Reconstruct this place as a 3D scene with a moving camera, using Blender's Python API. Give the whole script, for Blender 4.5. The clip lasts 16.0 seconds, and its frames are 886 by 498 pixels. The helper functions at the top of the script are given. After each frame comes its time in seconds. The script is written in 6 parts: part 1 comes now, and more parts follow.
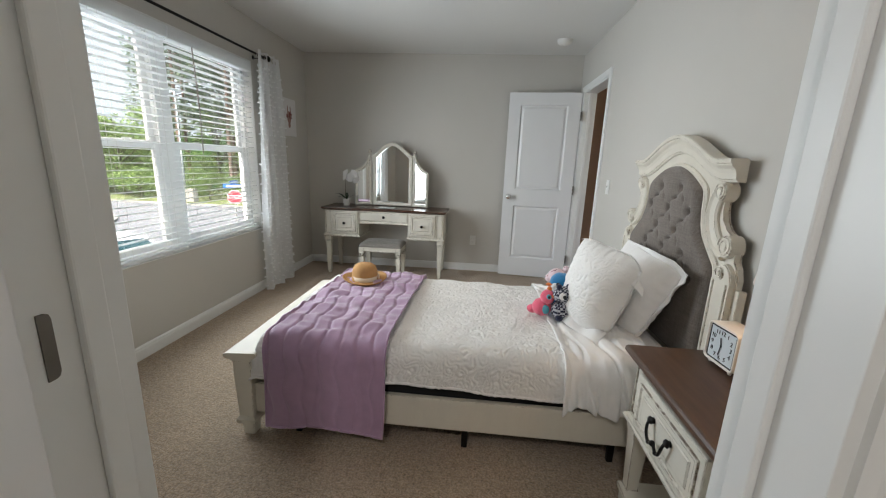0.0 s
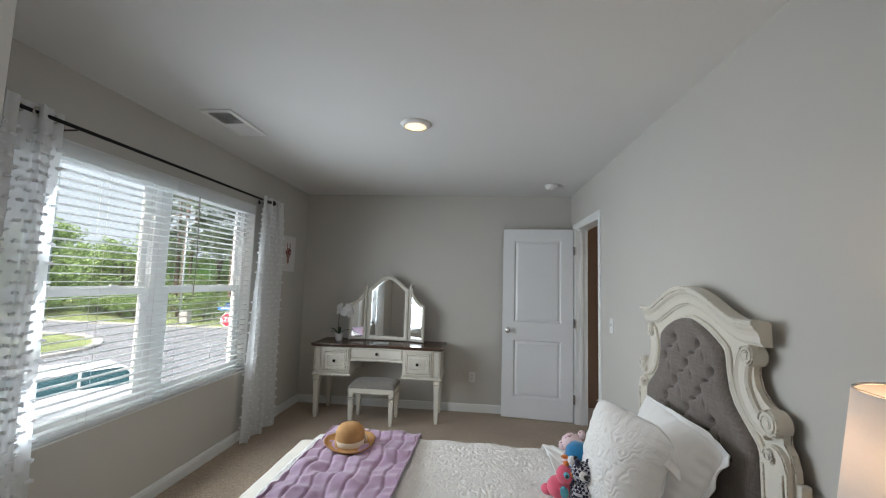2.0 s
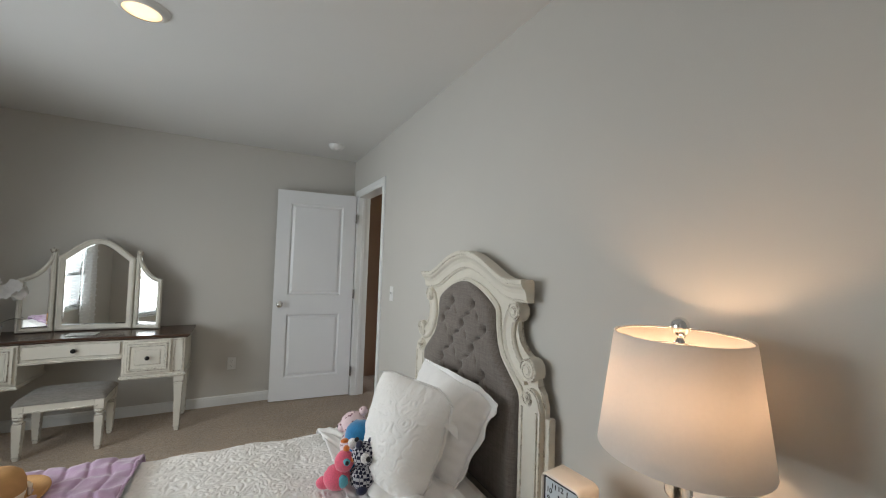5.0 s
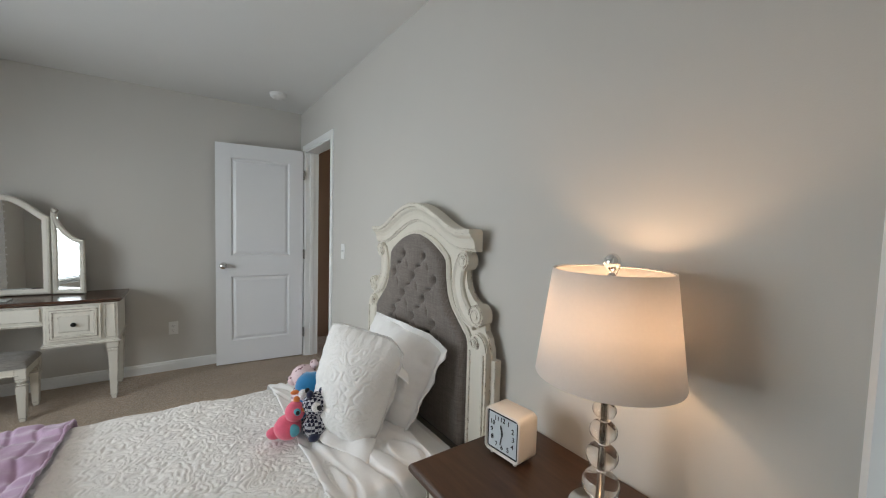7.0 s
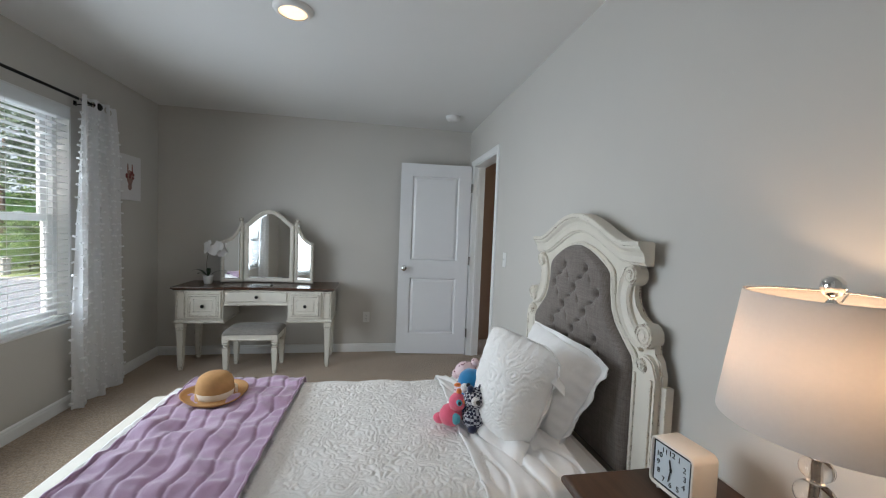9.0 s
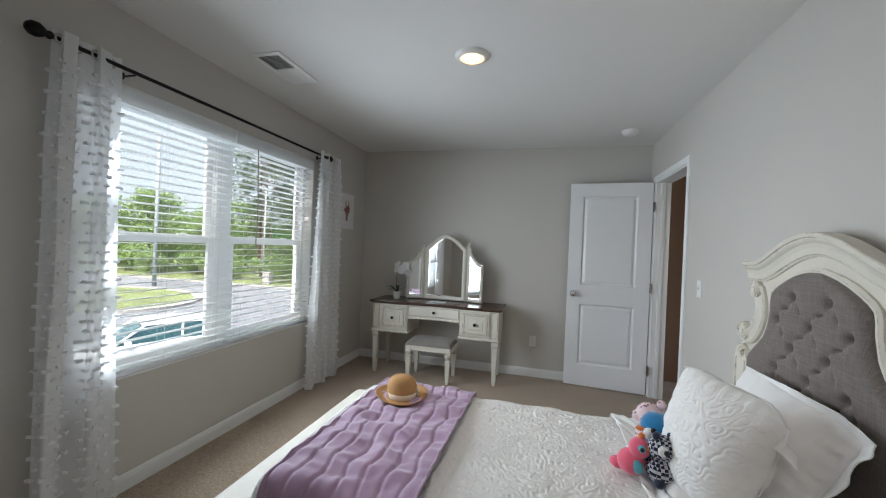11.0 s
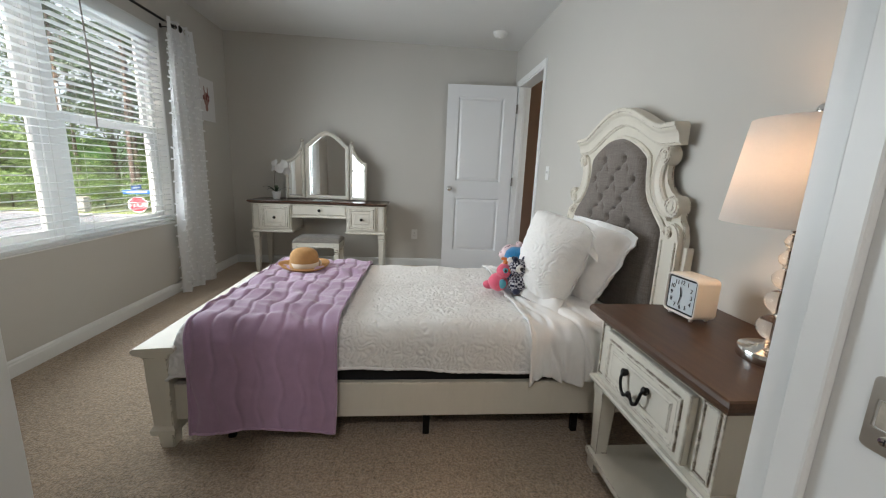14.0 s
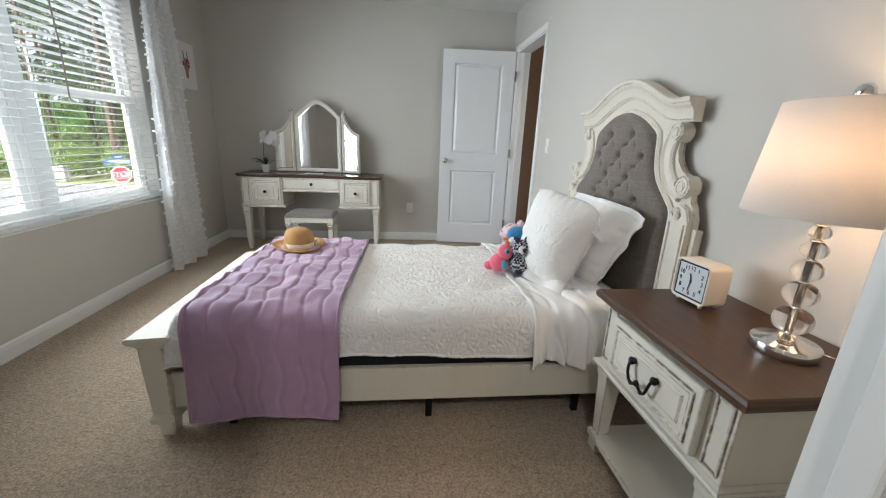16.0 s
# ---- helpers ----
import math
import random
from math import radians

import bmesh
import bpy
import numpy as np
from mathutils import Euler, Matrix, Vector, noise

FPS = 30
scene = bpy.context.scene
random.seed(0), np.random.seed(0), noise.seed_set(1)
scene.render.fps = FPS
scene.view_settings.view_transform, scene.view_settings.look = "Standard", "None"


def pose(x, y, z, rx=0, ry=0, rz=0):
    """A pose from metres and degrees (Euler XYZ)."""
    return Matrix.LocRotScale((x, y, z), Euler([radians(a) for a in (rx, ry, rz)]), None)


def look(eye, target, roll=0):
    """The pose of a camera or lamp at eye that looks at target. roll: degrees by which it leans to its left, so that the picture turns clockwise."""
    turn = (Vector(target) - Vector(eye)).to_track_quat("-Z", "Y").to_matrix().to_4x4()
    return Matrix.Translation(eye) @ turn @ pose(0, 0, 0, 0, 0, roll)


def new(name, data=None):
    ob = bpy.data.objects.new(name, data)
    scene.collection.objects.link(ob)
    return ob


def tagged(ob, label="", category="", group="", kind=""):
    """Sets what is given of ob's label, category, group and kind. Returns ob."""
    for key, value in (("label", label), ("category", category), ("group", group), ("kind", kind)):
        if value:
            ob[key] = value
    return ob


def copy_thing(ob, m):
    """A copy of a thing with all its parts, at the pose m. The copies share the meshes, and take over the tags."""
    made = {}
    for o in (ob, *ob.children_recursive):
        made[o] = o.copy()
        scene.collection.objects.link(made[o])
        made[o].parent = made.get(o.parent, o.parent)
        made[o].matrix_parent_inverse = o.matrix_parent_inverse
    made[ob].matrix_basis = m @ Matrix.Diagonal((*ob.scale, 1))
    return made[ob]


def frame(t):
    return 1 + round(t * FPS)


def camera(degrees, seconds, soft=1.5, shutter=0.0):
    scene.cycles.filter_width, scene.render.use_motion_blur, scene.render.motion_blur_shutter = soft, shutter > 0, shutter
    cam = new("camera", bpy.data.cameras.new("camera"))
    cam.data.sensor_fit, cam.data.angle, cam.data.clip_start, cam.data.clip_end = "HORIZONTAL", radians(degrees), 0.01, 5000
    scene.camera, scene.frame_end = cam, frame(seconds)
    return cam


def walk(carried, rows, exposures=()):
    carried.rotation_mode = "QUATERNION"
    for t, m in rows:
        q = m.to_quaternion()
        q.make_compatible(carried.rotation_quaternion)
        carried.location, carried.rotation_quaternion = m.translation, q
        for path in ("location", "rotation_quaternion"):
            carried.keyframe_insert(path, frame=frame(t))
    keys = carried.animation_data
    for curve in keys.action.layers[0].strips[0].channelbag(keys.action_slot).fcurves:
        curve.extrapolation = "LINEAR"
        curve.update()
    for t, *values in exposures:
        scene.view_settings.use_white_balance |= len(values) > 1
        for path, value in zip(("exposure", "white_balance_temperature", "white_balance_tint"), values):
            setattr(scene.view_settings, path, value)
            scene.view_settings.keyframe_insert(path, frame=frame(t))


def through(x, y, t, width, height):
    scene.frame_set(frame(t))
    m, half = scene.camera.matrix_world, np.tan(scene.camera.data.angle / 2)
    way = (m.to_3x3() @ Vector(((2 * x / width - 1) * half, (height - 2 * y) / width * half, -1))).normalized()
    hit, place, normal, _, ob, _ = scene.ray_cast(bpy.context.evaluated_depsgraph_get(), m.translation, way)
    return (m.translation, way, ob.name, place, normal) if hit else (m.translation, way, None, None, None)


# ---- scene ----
cam = camera(99.2, 16.0, 1.1)
METRES, EYE, TILT, LEAN, TURN = 2.05, 1.23, 0.0, 0.0, 5.2
PATH = [
    (0, (0.552, 0.303, 1.277), (0.382, 2.245, 0.832), 2.1),
    (0.5, (0.55, 0.306, 1.354), (0.374, 2.272, 1.029), 2.1),
    (1, (0.546, 0.302, 1.392), (0.365, 2.293, 1.365), 2.0),
    (1.5, (0.529, 0.329, 1.423), (0.359, 2.32, 1.514), 1.9),
    (2, (0.537, 0.439, 1.44), (0.358, 2.424, 1.611), 1.7),
    (2.5, (0.571, 0.579, 1.456), (0.382, 2.554, 1.706), 1.7),
    (3, (0.562, 0.642, 1.442), (0.332, 2.611, 1.708), 1.7),
    (3.5, (0.562, 0.702, 1.423), (0.442, 2.684, 1.659), 1.8),
    (4, (0.543, 0.738, 1.415), (0.875, 2.701, 1.607), 1.6),
    (4.5, (0.539, 0.742, 1.4), (1.243, 2.61, 1.536), 1.7),
    (5, (0.559, 0.737, 1.391), (1.495, 2.503, 1.461), 2.0),
    (7.5, (0.593, 0.728, 1.334), (1.724, 2.371, 1.19), 1.8),
    (8, (0.59, 0.702, 1.344), (1.529, 2.462, 1.197), 1.9),
    (8.5, (0.576, 0.679, 1.349), (1.257, 2.555, 1.219), 2.2),
    (9, (0.568, 0.669, 1.342), (0.931, 2.634, 1.247), 2.3),
    (9.5, (0.552, 0.659, 1.347), (0.616, 2.656, 1.276), 2.4),
    (10, (0.548, 0.653, 1.349), (0.367, 2.644, 1.294), 2.4),
    (12.5, (0.504, 0.509, 1.234), (-0.132, 2.405, 1.279), 2.5),
    (13, (0.46, 0.417, 1.171), (0.128, 2.389, 1.131), 2.2),
    (13.5, (0.463, 0.379, 1.126), (0.443, 2.367, 0.905), 2.0),
    (14, (0.462, 0.383, 1.089), (0.639, 2.337, 0.699), 2.4),
    (14.5, (0.471, 0.394, 1.077), (0.718, 2.314, 0.574), 2.3),
    (15, (0.452, 0.399, 1.098), (0.716, 2.304, 0.549), 2.5),
    (15.5, (0.435, 0.412, 1.119), (0.671, 2.32, 0.567), 2.4),
    (16, (0.429, 0.453, 1.131), (0.647, 2.364, 0.583), 2.4),
]
EXPOSURES = [(0.0, 2.15, 6400, 10), (1.0, 1.97, 6250, 10), (1.5, 1.95, 6250, 10), (2.5, 1.83, 6150, 10), (4.0, 1.85, 6500, 10), (5.0, 1.88, 6500, 10), (8.0, 1.98, 6180, 10), (9.0, 1.94, 6030, 10), (10.0, 1.90, 5960, 10), (12.5, 2.05, 6400, 10), (13.2, 2.0, 6450, 10), (14.5, 2.27, 6300, 10), (16.0, 2.37, 6250, 10)]
walk(cam, [(t, look(eye, target, roll)) for t, eye, target, roll in PATH], EXPOSURES)

# ---- light ----
world = bpy.data.worlds.new("daylight")
scene.world = world
world.use_nodes = True
wn = world.node_tree.nodes
sky = wn.new("ShaderNodeTexSky")
sky.sky_type = "NISHITA"
sky.sun_disc = False
sky.sun_elevation = radians(55)
sky.sun_rotation = radians(200)
sky.air_density, sky.dust_density, sky.ozone_density = 1.0, 9.0, 1.0
wn["Background"].inputs["Strength"].default_value = 0.15
world.node_tree.links.new(sky.outputs[0], wn["Background"].inputs["Color"])

sun_data = bpy.data.lights.new("sun", "SUN")
sun_data.energy, sun_data.angle, sun_data.color = 2.2, radians(12), (1.0, 0.95, 0.88)
sun = new("sun", sun_data)
sun.matrix_world = look((8, -20, 24), (0, 0, 0))

# sky light that enters by the window's opening: behind the blind and past its open slats
for x, zc, tall, dip, power in ((-1.582, 1.35, 1.42, 0.0, 2.4), (-1.455, 0.87, 0.40, 0.30, 2.3), (-1.455, 1.29, 0.40, 0.30, 2.3), (-1.455, 1.71, 0.40, 0.30, 2.3)):
    day = bpy.data.lights.new("window_daylight", "AREA")
    day.shape, day.size, day.size_y, day.energy, day.color = "RECTANGLE", 1.66, tall, power, (0.88, 0.96, 1.0)
    day.spread = radians(148)
    new("window_daylight", day).matrix_world = look((x, 2.80, zc), (0.0, 2.80, zc - dip))

bulb = bpy.data.lights.new("bedside_bulb", "POINT")
bulb.energy, bulb.color, bulb.shadow_soft_size = 0.79, (1.0, 0.63, 0.36), 0.03
new("bedside_bulb", bulb).location = (1.42, 1.225, 1.145)

spot = bpy.data.lights.new("recessed_glow", "AREA")
spot.shape, spot.size, spot.energy, spot.color, spot.spread = "DISK", 0.13, 0.8, (1.0, 0.82, 0.62), radians(150)
new("recessed_glow", spot).matrix_world = look((0.125, 2.775, 2.428), (0.125, 2.7751, 0.0))

# lamp added over the unseen landing; its place and power are assumed
landing = bpy.data.lights.new("landing_glow", "AREA")
landing.shape, landing.size, landing.energy, landing.color = "DISK", 0.13, 3.7, (1.0, 0.95, 0.90)
new("landing_glow", landing).matrix_world = look((0.32, -0.55, 2.428), (0.32, -0.5499, 0.0))

# ---- materials ----
def nodes_of(name):
    m = bpy.data.materials.new(name)
    m.use_nodes = True
    t = m.node_tree
    return m, t, t.nodes["Principled BSDF"]


def mix_rgb(t, fac, a, b):
    n = t.nodes.new("ShaderNodeMix")
    n.data_type = "RGBA"
    if isinstance(fac, bpy.types.NodeSocket):
        t.links.new(fac, n.inputs[0])
    else:
        n.inputs[0].default_value = fac
    for sock, v in ((n.inputs[6], a), (n.inputs[7], b)):
        if isinstance(v, bpy.types.NodeSocket):
            t.links.new(v, sock)
        else:
            sock.default_value = (*v, 1)
    return n.outputs[2]


def noise_tex(t, scale, detail=3.0, rough=0.5, stretch=None):
    n = t.nodes.new("ShaderNodeTexNoise")
    n.inputs["Scale"].default_value = scale
    n.inputs["Detail"].default_value = detail
    n.inputs["Roughness"].default_value = rough
    c = t.nodes.new("ShaderNodeTexCoord")
    if stretch:
        mp = t.nodes.new("ShaderNodeMapping")
        mp.inputs["Scale"].default_value = stretch
        t.links.new(c.outputs["Object"], mp.inputs["Vector"])
        t.links.new(mp.outputs[0], n.inputs["Vector"])
    else:
        t.links.new(c.outputs["Object"], n.inputs["Vector"])
    return n.outputs["Fac"]


def ramp(t, fac, lo, hi):
    r = t.nodes.new("ShaderNodeMapRange")
    r.inputs[1].default_value, r.inputs[2].default_value = lo, hi
    t.links.new(fac, r.inputs[0])
    return r.outputs[0]


def bump(t, b, height, strength, distance):
    n = t.nodes.new("ShaderNodeBump")
    n.inputs["Strength"].default_value, n.inputs["Distance"].default_value = strength, distance
    t.links.new(height, n.inputs["Height"])
    t.links.new(n.outputs[0], b.inputs["Normal"])


def paint(name, col, rough=0.55, vary=0.05, scale=3.0, grain=180.0, relief=0.25, metal=0.0, stretch=None):
    m, t, b = nodes_of(name)
    dark = tuple(c * (1 - vary) for c in col)
    light = tuple(min(1, c * (1 + vary)) for c in col)
    t.links.new(mix_rgb(t, ramp(t, noise_tex(t, scale, 4.0, 0.6, stretch), 0.3, 0.7), dark, light), b.inputs["Base Color"])
    b.inputs["Roughness"].default_value = rough
    b.inputs["Metallic"].default_value = metal
    if relief:
        bump(t, b, noise_tex(t, grain, 2.0), relief, 0.0008)
    return m


def distressed(name, col, under, amount=0.76, rough=0.5, wear=0.50, width=0.005):
    """Antique paint: brushed cream, rubbed through along edges and in small chips."""
    m, t, b = nodes_of(name)
    base = mix_rgb(t, ramp(t, noise_tex(t, 9.0, 5.0, 0.65, (1, 1, 0.3)), 0.3, 0.75), tuple(c * 0.90 for c in col), col)
    geo = t.nodes.new("ShaderNodeNewGeometry")
    bev = t.nodes.new("ShaderNodeBevel")
    bev.samples = 4
    bev.inputs[0].default_value = width
    dot = t.nodes.new("ShaderNodeVectorMath")
    dot.operation = "DOT_PRODUCT"
    t.links.new(bev.outputs[0], dot.inputs[0])
    t.links.new(geo.outputs["Normal"], dot.inputs[1])
    edge = ramp(t, dot.outputs["Value"], 0.985, 0.90)
    chips = ramp(t, noise_tex(t, 55.0, 6.0, 0.7), amount, amount + 0.05)
    mul = t.nodes.new("ShaderNodeMath")
    mul.operation = "MULTIPLY"
    t.links.new(edge, mul.inputs[0])
    t.links.new(ramp(t, noise_tex(t, 34.0, 5.0, 0.7), wear, wear + 0.12), mul.inputs[1])
    add = t.nodes.new("ShaderNodeMath")
    add.operation, add.use_clamp = "ADD", True
    t.links.new(mul.outputs[0], add.inputs[0])
    t.links.new(chips, add.inputs[1])
    t.links.new(mix_rgb(t, add.outputs[0], base, under), b.inputs["Base Color"])
    b.inputs["Roughness"].default_value = rough
    bump(t, b, noise_tex(t, 120.0, 3.0, 0.6, (1, 1, 0.2)), 0.2, 0.001)
    return m


def wood(name, dark, light, stretch, rough=0.35):
    m, t, b = nodes_of(name)
    g = noise_tex(t, 14.0, 6.0, 0.65, stretch)
    c1 = mix_rgb(t, ramp(t, g, 0.3, 0.7), dark, light)
    c2 = mix_rgb(t, ramp(t, noise_tex(t, 3.0, 3.0), 0.35, 0.75), tuple(c * 0.75 for c in dark), light)
    t.links.new(mix_rgb(t, 0.35, c1, c2), b.inputs["Base Color"])
    b.inputs["Roughness"].default_value = rough
    bump(t, b, g, 0.15, 0.001)
    return m


def cloth(name, col, vary=0.08, weave=900.0, relief=0.3, rough=0.9, sheen=0.2, wrinkle=0.0, through_light=0.0):
    m, t, b = nodes_of(name)
    light = tuple(min(1, c * (1 + vary)) for c in col)
    t.links.new(mix_rgb(t, ramp(t, noise_tex(t, 25.0, 5.0, 0.6), 0.3, 0.7), tuple(c * (1 - vary) for c in col), light), b.inputs["Base Color"])
    b.inputs["Roughness"].default_value = rough
    b.inputs["Sheen Weight"].default_value = sheen
    if wrinkle:
        add = t.nodes.new("ShaderNodeMath")
        add.operation = "ADD"
        t.links.new(noise_tex(t, wrinkle, 3.0, 0.6), add.inputs[0])
        w = t.nodes.new("ShaderNodeMath")
        w.operation = "MULTIPLY"
        w.inputs[1].default_value = 0.15
        t.links.new(noise_tex(t, weave, 1.0), w.inputs[0])
        t.links.new(w.outputs[0], add.inputs[1])
        bump(t, b, add.outputs[0], relief, 0.006)
    else:
        bump(t, b, noise_tex(t, weave, 2.0), relief, 0.0008)
    return m


def linen(name, dark, light):
    """Slubbed weave: threads run both ways."""
    m, t, b = nodes_of(name)
    a = noise_tex(t, 30.0, 5.0, 0.7, (1, 0.6, 14))
    c = noise_tex(t, 30.0, 5.0, 0.7, (1, 14, 0.6))
    add = t.nodes.new("ShaderNodeMath")
    add.operation = "ADD"
    t.links.new(a, add.inputs[0])
    t.links.new(c, add.inputs[1])
    t.links.new(mix_rgb(t, ramp(t, add.outputs[0], 0.75, 1.25), dark, light), b.inputs["Base Color"])
    b.inputs["Roughness"].default_value, b.inputs["Sheen Weight"].default_value = 0.9, 0.25
    bump(t, b, add.outputs[0], 0.25, 0.0008)
    return m


def clear(name, col=(1, 1, 1), ior=1.45, rough=0.0):
    m, t, b = nodes_of(name)
    b.inputs["Base Color"].default_value = (*col, 1)
    b.inputs["Transmission Weight"].default_value, b.inputs["IOR"].default_value, b.inputs["Roughness"].default_value = 1.0, ior, rough
    return m


def translucent(name, col, amount, through=0.0, vary=0.05, scale=40.0):
    """Thin cloth: part of the light goes through it, and the gaps of the weave are open."""
    m, t, b = nodes_of(name)
    t.links.new(mix_rgb(t, ramp(t, noise_tex(t, scale, 4.0), 0.3, 0.7), tuple(c * (1 - vary) for c in col), col), b.inputs["Base Color"])
    b.inputs["Roughness"].default_value = 0.9
    tr = t.nodes.new("ShaderNodeBsdfTranslucent")
    tr.inputs[0].default_value = (*col, 1)
    mx = t.nodes.new("ShaderNodeMixShader")
    mx.inputs[0].default_value = amount
    t.links.new(b.outputs[0], mx.inputs[1])
    t.links.new(tr.outputs[0], mx.inputs[2])
    last = mx
    if through:
        op = t.nodes.new("ShaderNodeBsdfTransparent")
        m2 = t.nodes.new("ShaderNodeMixShader")
        m2.inputs[0].default_value = through
        t.links.new(last.outputs[0], m2.inputs[1])
        t.links.new(op.outputs[0], m2.inputs[2])
        last = m2
    t.links.new(last.outputs[0], t.nodes["Material Output"].inputs[0])
    return m


def glow(name, col, strength):
    m, t, b = nodes_of(name)
    b.inputs["Emission Color"].default_value, b.inputs["Emission Strength"].default_value = (*col, 1), strength
    b.inputs["Base Color"].default_value = (0.8, 0.8, 0.8, 1)
    return m


def carpet_material():
    m, t, b = nodes_of("carpet")
    fine = noise_tex(t, 105.0, 2.0, 0.8)
    mid = noise_tex(t, 34.0, 4.0, 0.75)
    c1 = mix_rgb(t, ramp(t, fine, 0.38, 0.60), (0.20, 0.142, 0.092), (0.63, 0.485, 0.345))
    c2 = mix_rgb(t, ramp(t, mid, 0.36, 0.64), (0.25, 0.185, 0.125), (0.57, 0.445, 0.32))
    c3 = mix_rgb(t, ramp(t, noise_tex(t, 2.2, 3.0), 0.35, 0.65), (0.84, 0.84, 0.84), (1.0, 1.0, 1.0))
    mul = t.nodes.new("ShaderNodeMix")
    mul.data_type, mul.blend_type = "RGBA", "MULTIPLY"
    mul.inputs[0].default_value = 1.0
    t.links.new(mix_rgb(t, 0.42, c1, c2), mul.inputs[6])
    t.links.new(c3, mul.inputs[7])
    t.links.new(mul.outputs[2], b.inputs["Base Color"])
    b.inputs["Roughness"].default_value, b.inputs["Sheen Weight"].default_value = 1.0, 0.3
    add = t.nodes.new("ShaderNodeMath")
    add.operation = "ADD"
    t.links.new(fine, add.inputs[0])
    t.links.new(mid, add.inputs[1])
    bump(t, b, add.outputs[0], 0.85, 0.014)
    return m


M_WALL = paint("wall_paint", (0.560, 0.541, 0.502), 0.7, 0.015, 1.2, 260.0, 0.25)
M_CEIL = paint("ceiling_paint", (0.735, 0.735, 0.720), 0.85, 0.015, 1.0, 200.0, 0.35)
M_TRIM = paint("white_trim", (0.78, 0.79, 0.78), 0.32, 0.015, 2.0, 60.0, 0.06)
M_DOOR = paint("door_paint", (0.77, 0.78, 0.79), 0.34, 0.015, 2.0, 90.0, 0.10)
M_CARPET = carpet_material()
M_BROWN = paint("hall_paint", (0.27, 0.17, 0.11), 0.7, 0.03, 1.5)
M_VINYL = paint("window_vinyl", (0.87, 0.88, 0.88), 0.35, 0.01, 2.0, 60.0, 0.03)
M_SLAT = translucent("blind_slat", (0.86, 0.88, 0.88), 0.35, 0.0, 0.015, 4.0)
M_CORD = paint("blind_cord", (0.70, 0.70, 0.68), 0.8, 0.03)
M_WAND = paint("blind_wand", (0.20, 0.17, 0.15), 0.3, 0.03)
M_GLASS = clear("window_glass", (0.97, 1.0, 0.99))
M_CRYSTAL = clear("crystal", (0.98, 0.96, 0.93), 1.47)
M_BLACK = paint("black_metal", (0.012, 0.011, 0.011), 0.4, 0.1, 20.0, 120.0, 0.1, 0.6)
M_DARKCLOTH = cloth("black_ticking", (0.012, 0.012, 0.013), 0.1)
M_CHROME = paint("chrome", (0.78, 0.78, 0.77), 0.08, 0.02, 4.0, 60.0, 0.0, 1.0)
M_NICKEL = paint("satin_nickel", (0.55, 0.52, 0.47), 0.3, 0.04, 8.0, 200.0, 0.05, 1.0)
M_BRONZE = paint("aged_hinge_steel", (0.20, 0.185, 0.165), 0.42, 0.08, 15.0, 200.0, 0.05, 0.9)
M_CREAM = distressed("distressed_cream_paint", (0.74, 0.70, 0.61), (0.19, 0.135, 0.085), 0.76, 0.5, 0.48, 0.0042)
M_GLAZED = distressed("glazed_cream_paint", (0.71, 0.68, 0.60), (0.13, 0.09, 0.06), 0.74, 0.5, 0.40, 0.007)
M_TOP = wood("brown_stained_wood", (0.045, 0.022, 0.012), (0.108, 0.054, 0.029), (3.0, 0.35, 3.0), 0.38)
M_DESKTOP = wood("dark_walnut_top", (0.040, 0.018, 0.011), (0.095, 0.044, 0.026), (0.35, 3.0, 3.0), 0.24)
M_TUFT = linen("grey_brown_linen", (0.115, 0.095, 0.082), (0.235, 0.205, 0.182))
M_SEAT = linen("stool_linen", (0.155, 0.140, 0.125), (0.27, 0.25, 0.225))
M_QUILT = cloth("white_quilted_cotton", (0.85, 0.84, 0.82), 0.02, 900.0, 0.55, 0.85, 0.15, 60.0)
M_SHEET = cloth("white_sheet", (0.85, 0.84, 0.83), 0.02, 700.0, 0.3, 0.85, 0.15, 9.0)
M_PILLOW = cloth("white_pillow_cotton", (0.85, 0.84, 0.83), 0.02, 800.0, 0.3, 0.85, 0.15, 22.0)
M_THROW = cloth("lilac_microfibre", (0.41, 0.265, 0.405), 0.05, 900.0, 0.35, 0.7, 0.5, 30.0)
M_CURTAIN = translucent("sheer_curtain", (0.95, 0.96, 0.97), 0.40, 0.13)
M_POM = translucent("curtain_tuft", (0.93, 0.94, 0.95), 0.45)
M_SHADE = translucent("lamp_shade_linen", (0.88, 0.84, 0.80), 0.34, 0.0, 0.03, 120.0)
M_MIRROR = paint("mirror_silver", (0.93, 0.94, 0.93), 0.0, 0.0, 1.0, 1.0, 0.0, 1.0)
M_HAT = paint("tan_felt", (0.46, 0.255, 0.10), 0.95, 0.10, 30.0, 500.0, 0.5)
M_RIBBON = cloth("cream_ribbon", (0.72, 0.62, 0.50), 0.05)
M_PLASTIC = paint("white_plastic", (0.78, 0.78, 0.76), 0.35, 0.01, 3.0, 60.0, 0.0)
M_CLOCK = paint("cream_enamel", (0.80, 0.75, 0.68), 0.3, 0.02, 3.0, 60.0, 0.0)
M_DIAL = paint("dial_blue_grey", (0.60, 0.65, 0.68), 0.5, 0.02, 3.0, 60.0, 0.0)
M_INK = paint("black_ink", (0.012, 0.012, 0.014), 0.5, 0.02, 3.0, 60.0, 0.0)
M_DISC = glow("lamp_disc", (1.0, 0.64, 0.32), 0.42)
M_BULB = glow("bulb_glass", (1.0, 0.70, 0.38), 1.5)
M_DARK = paint("dark_void", (0.03, 0.03, 0.032), 0.8, 0.1)
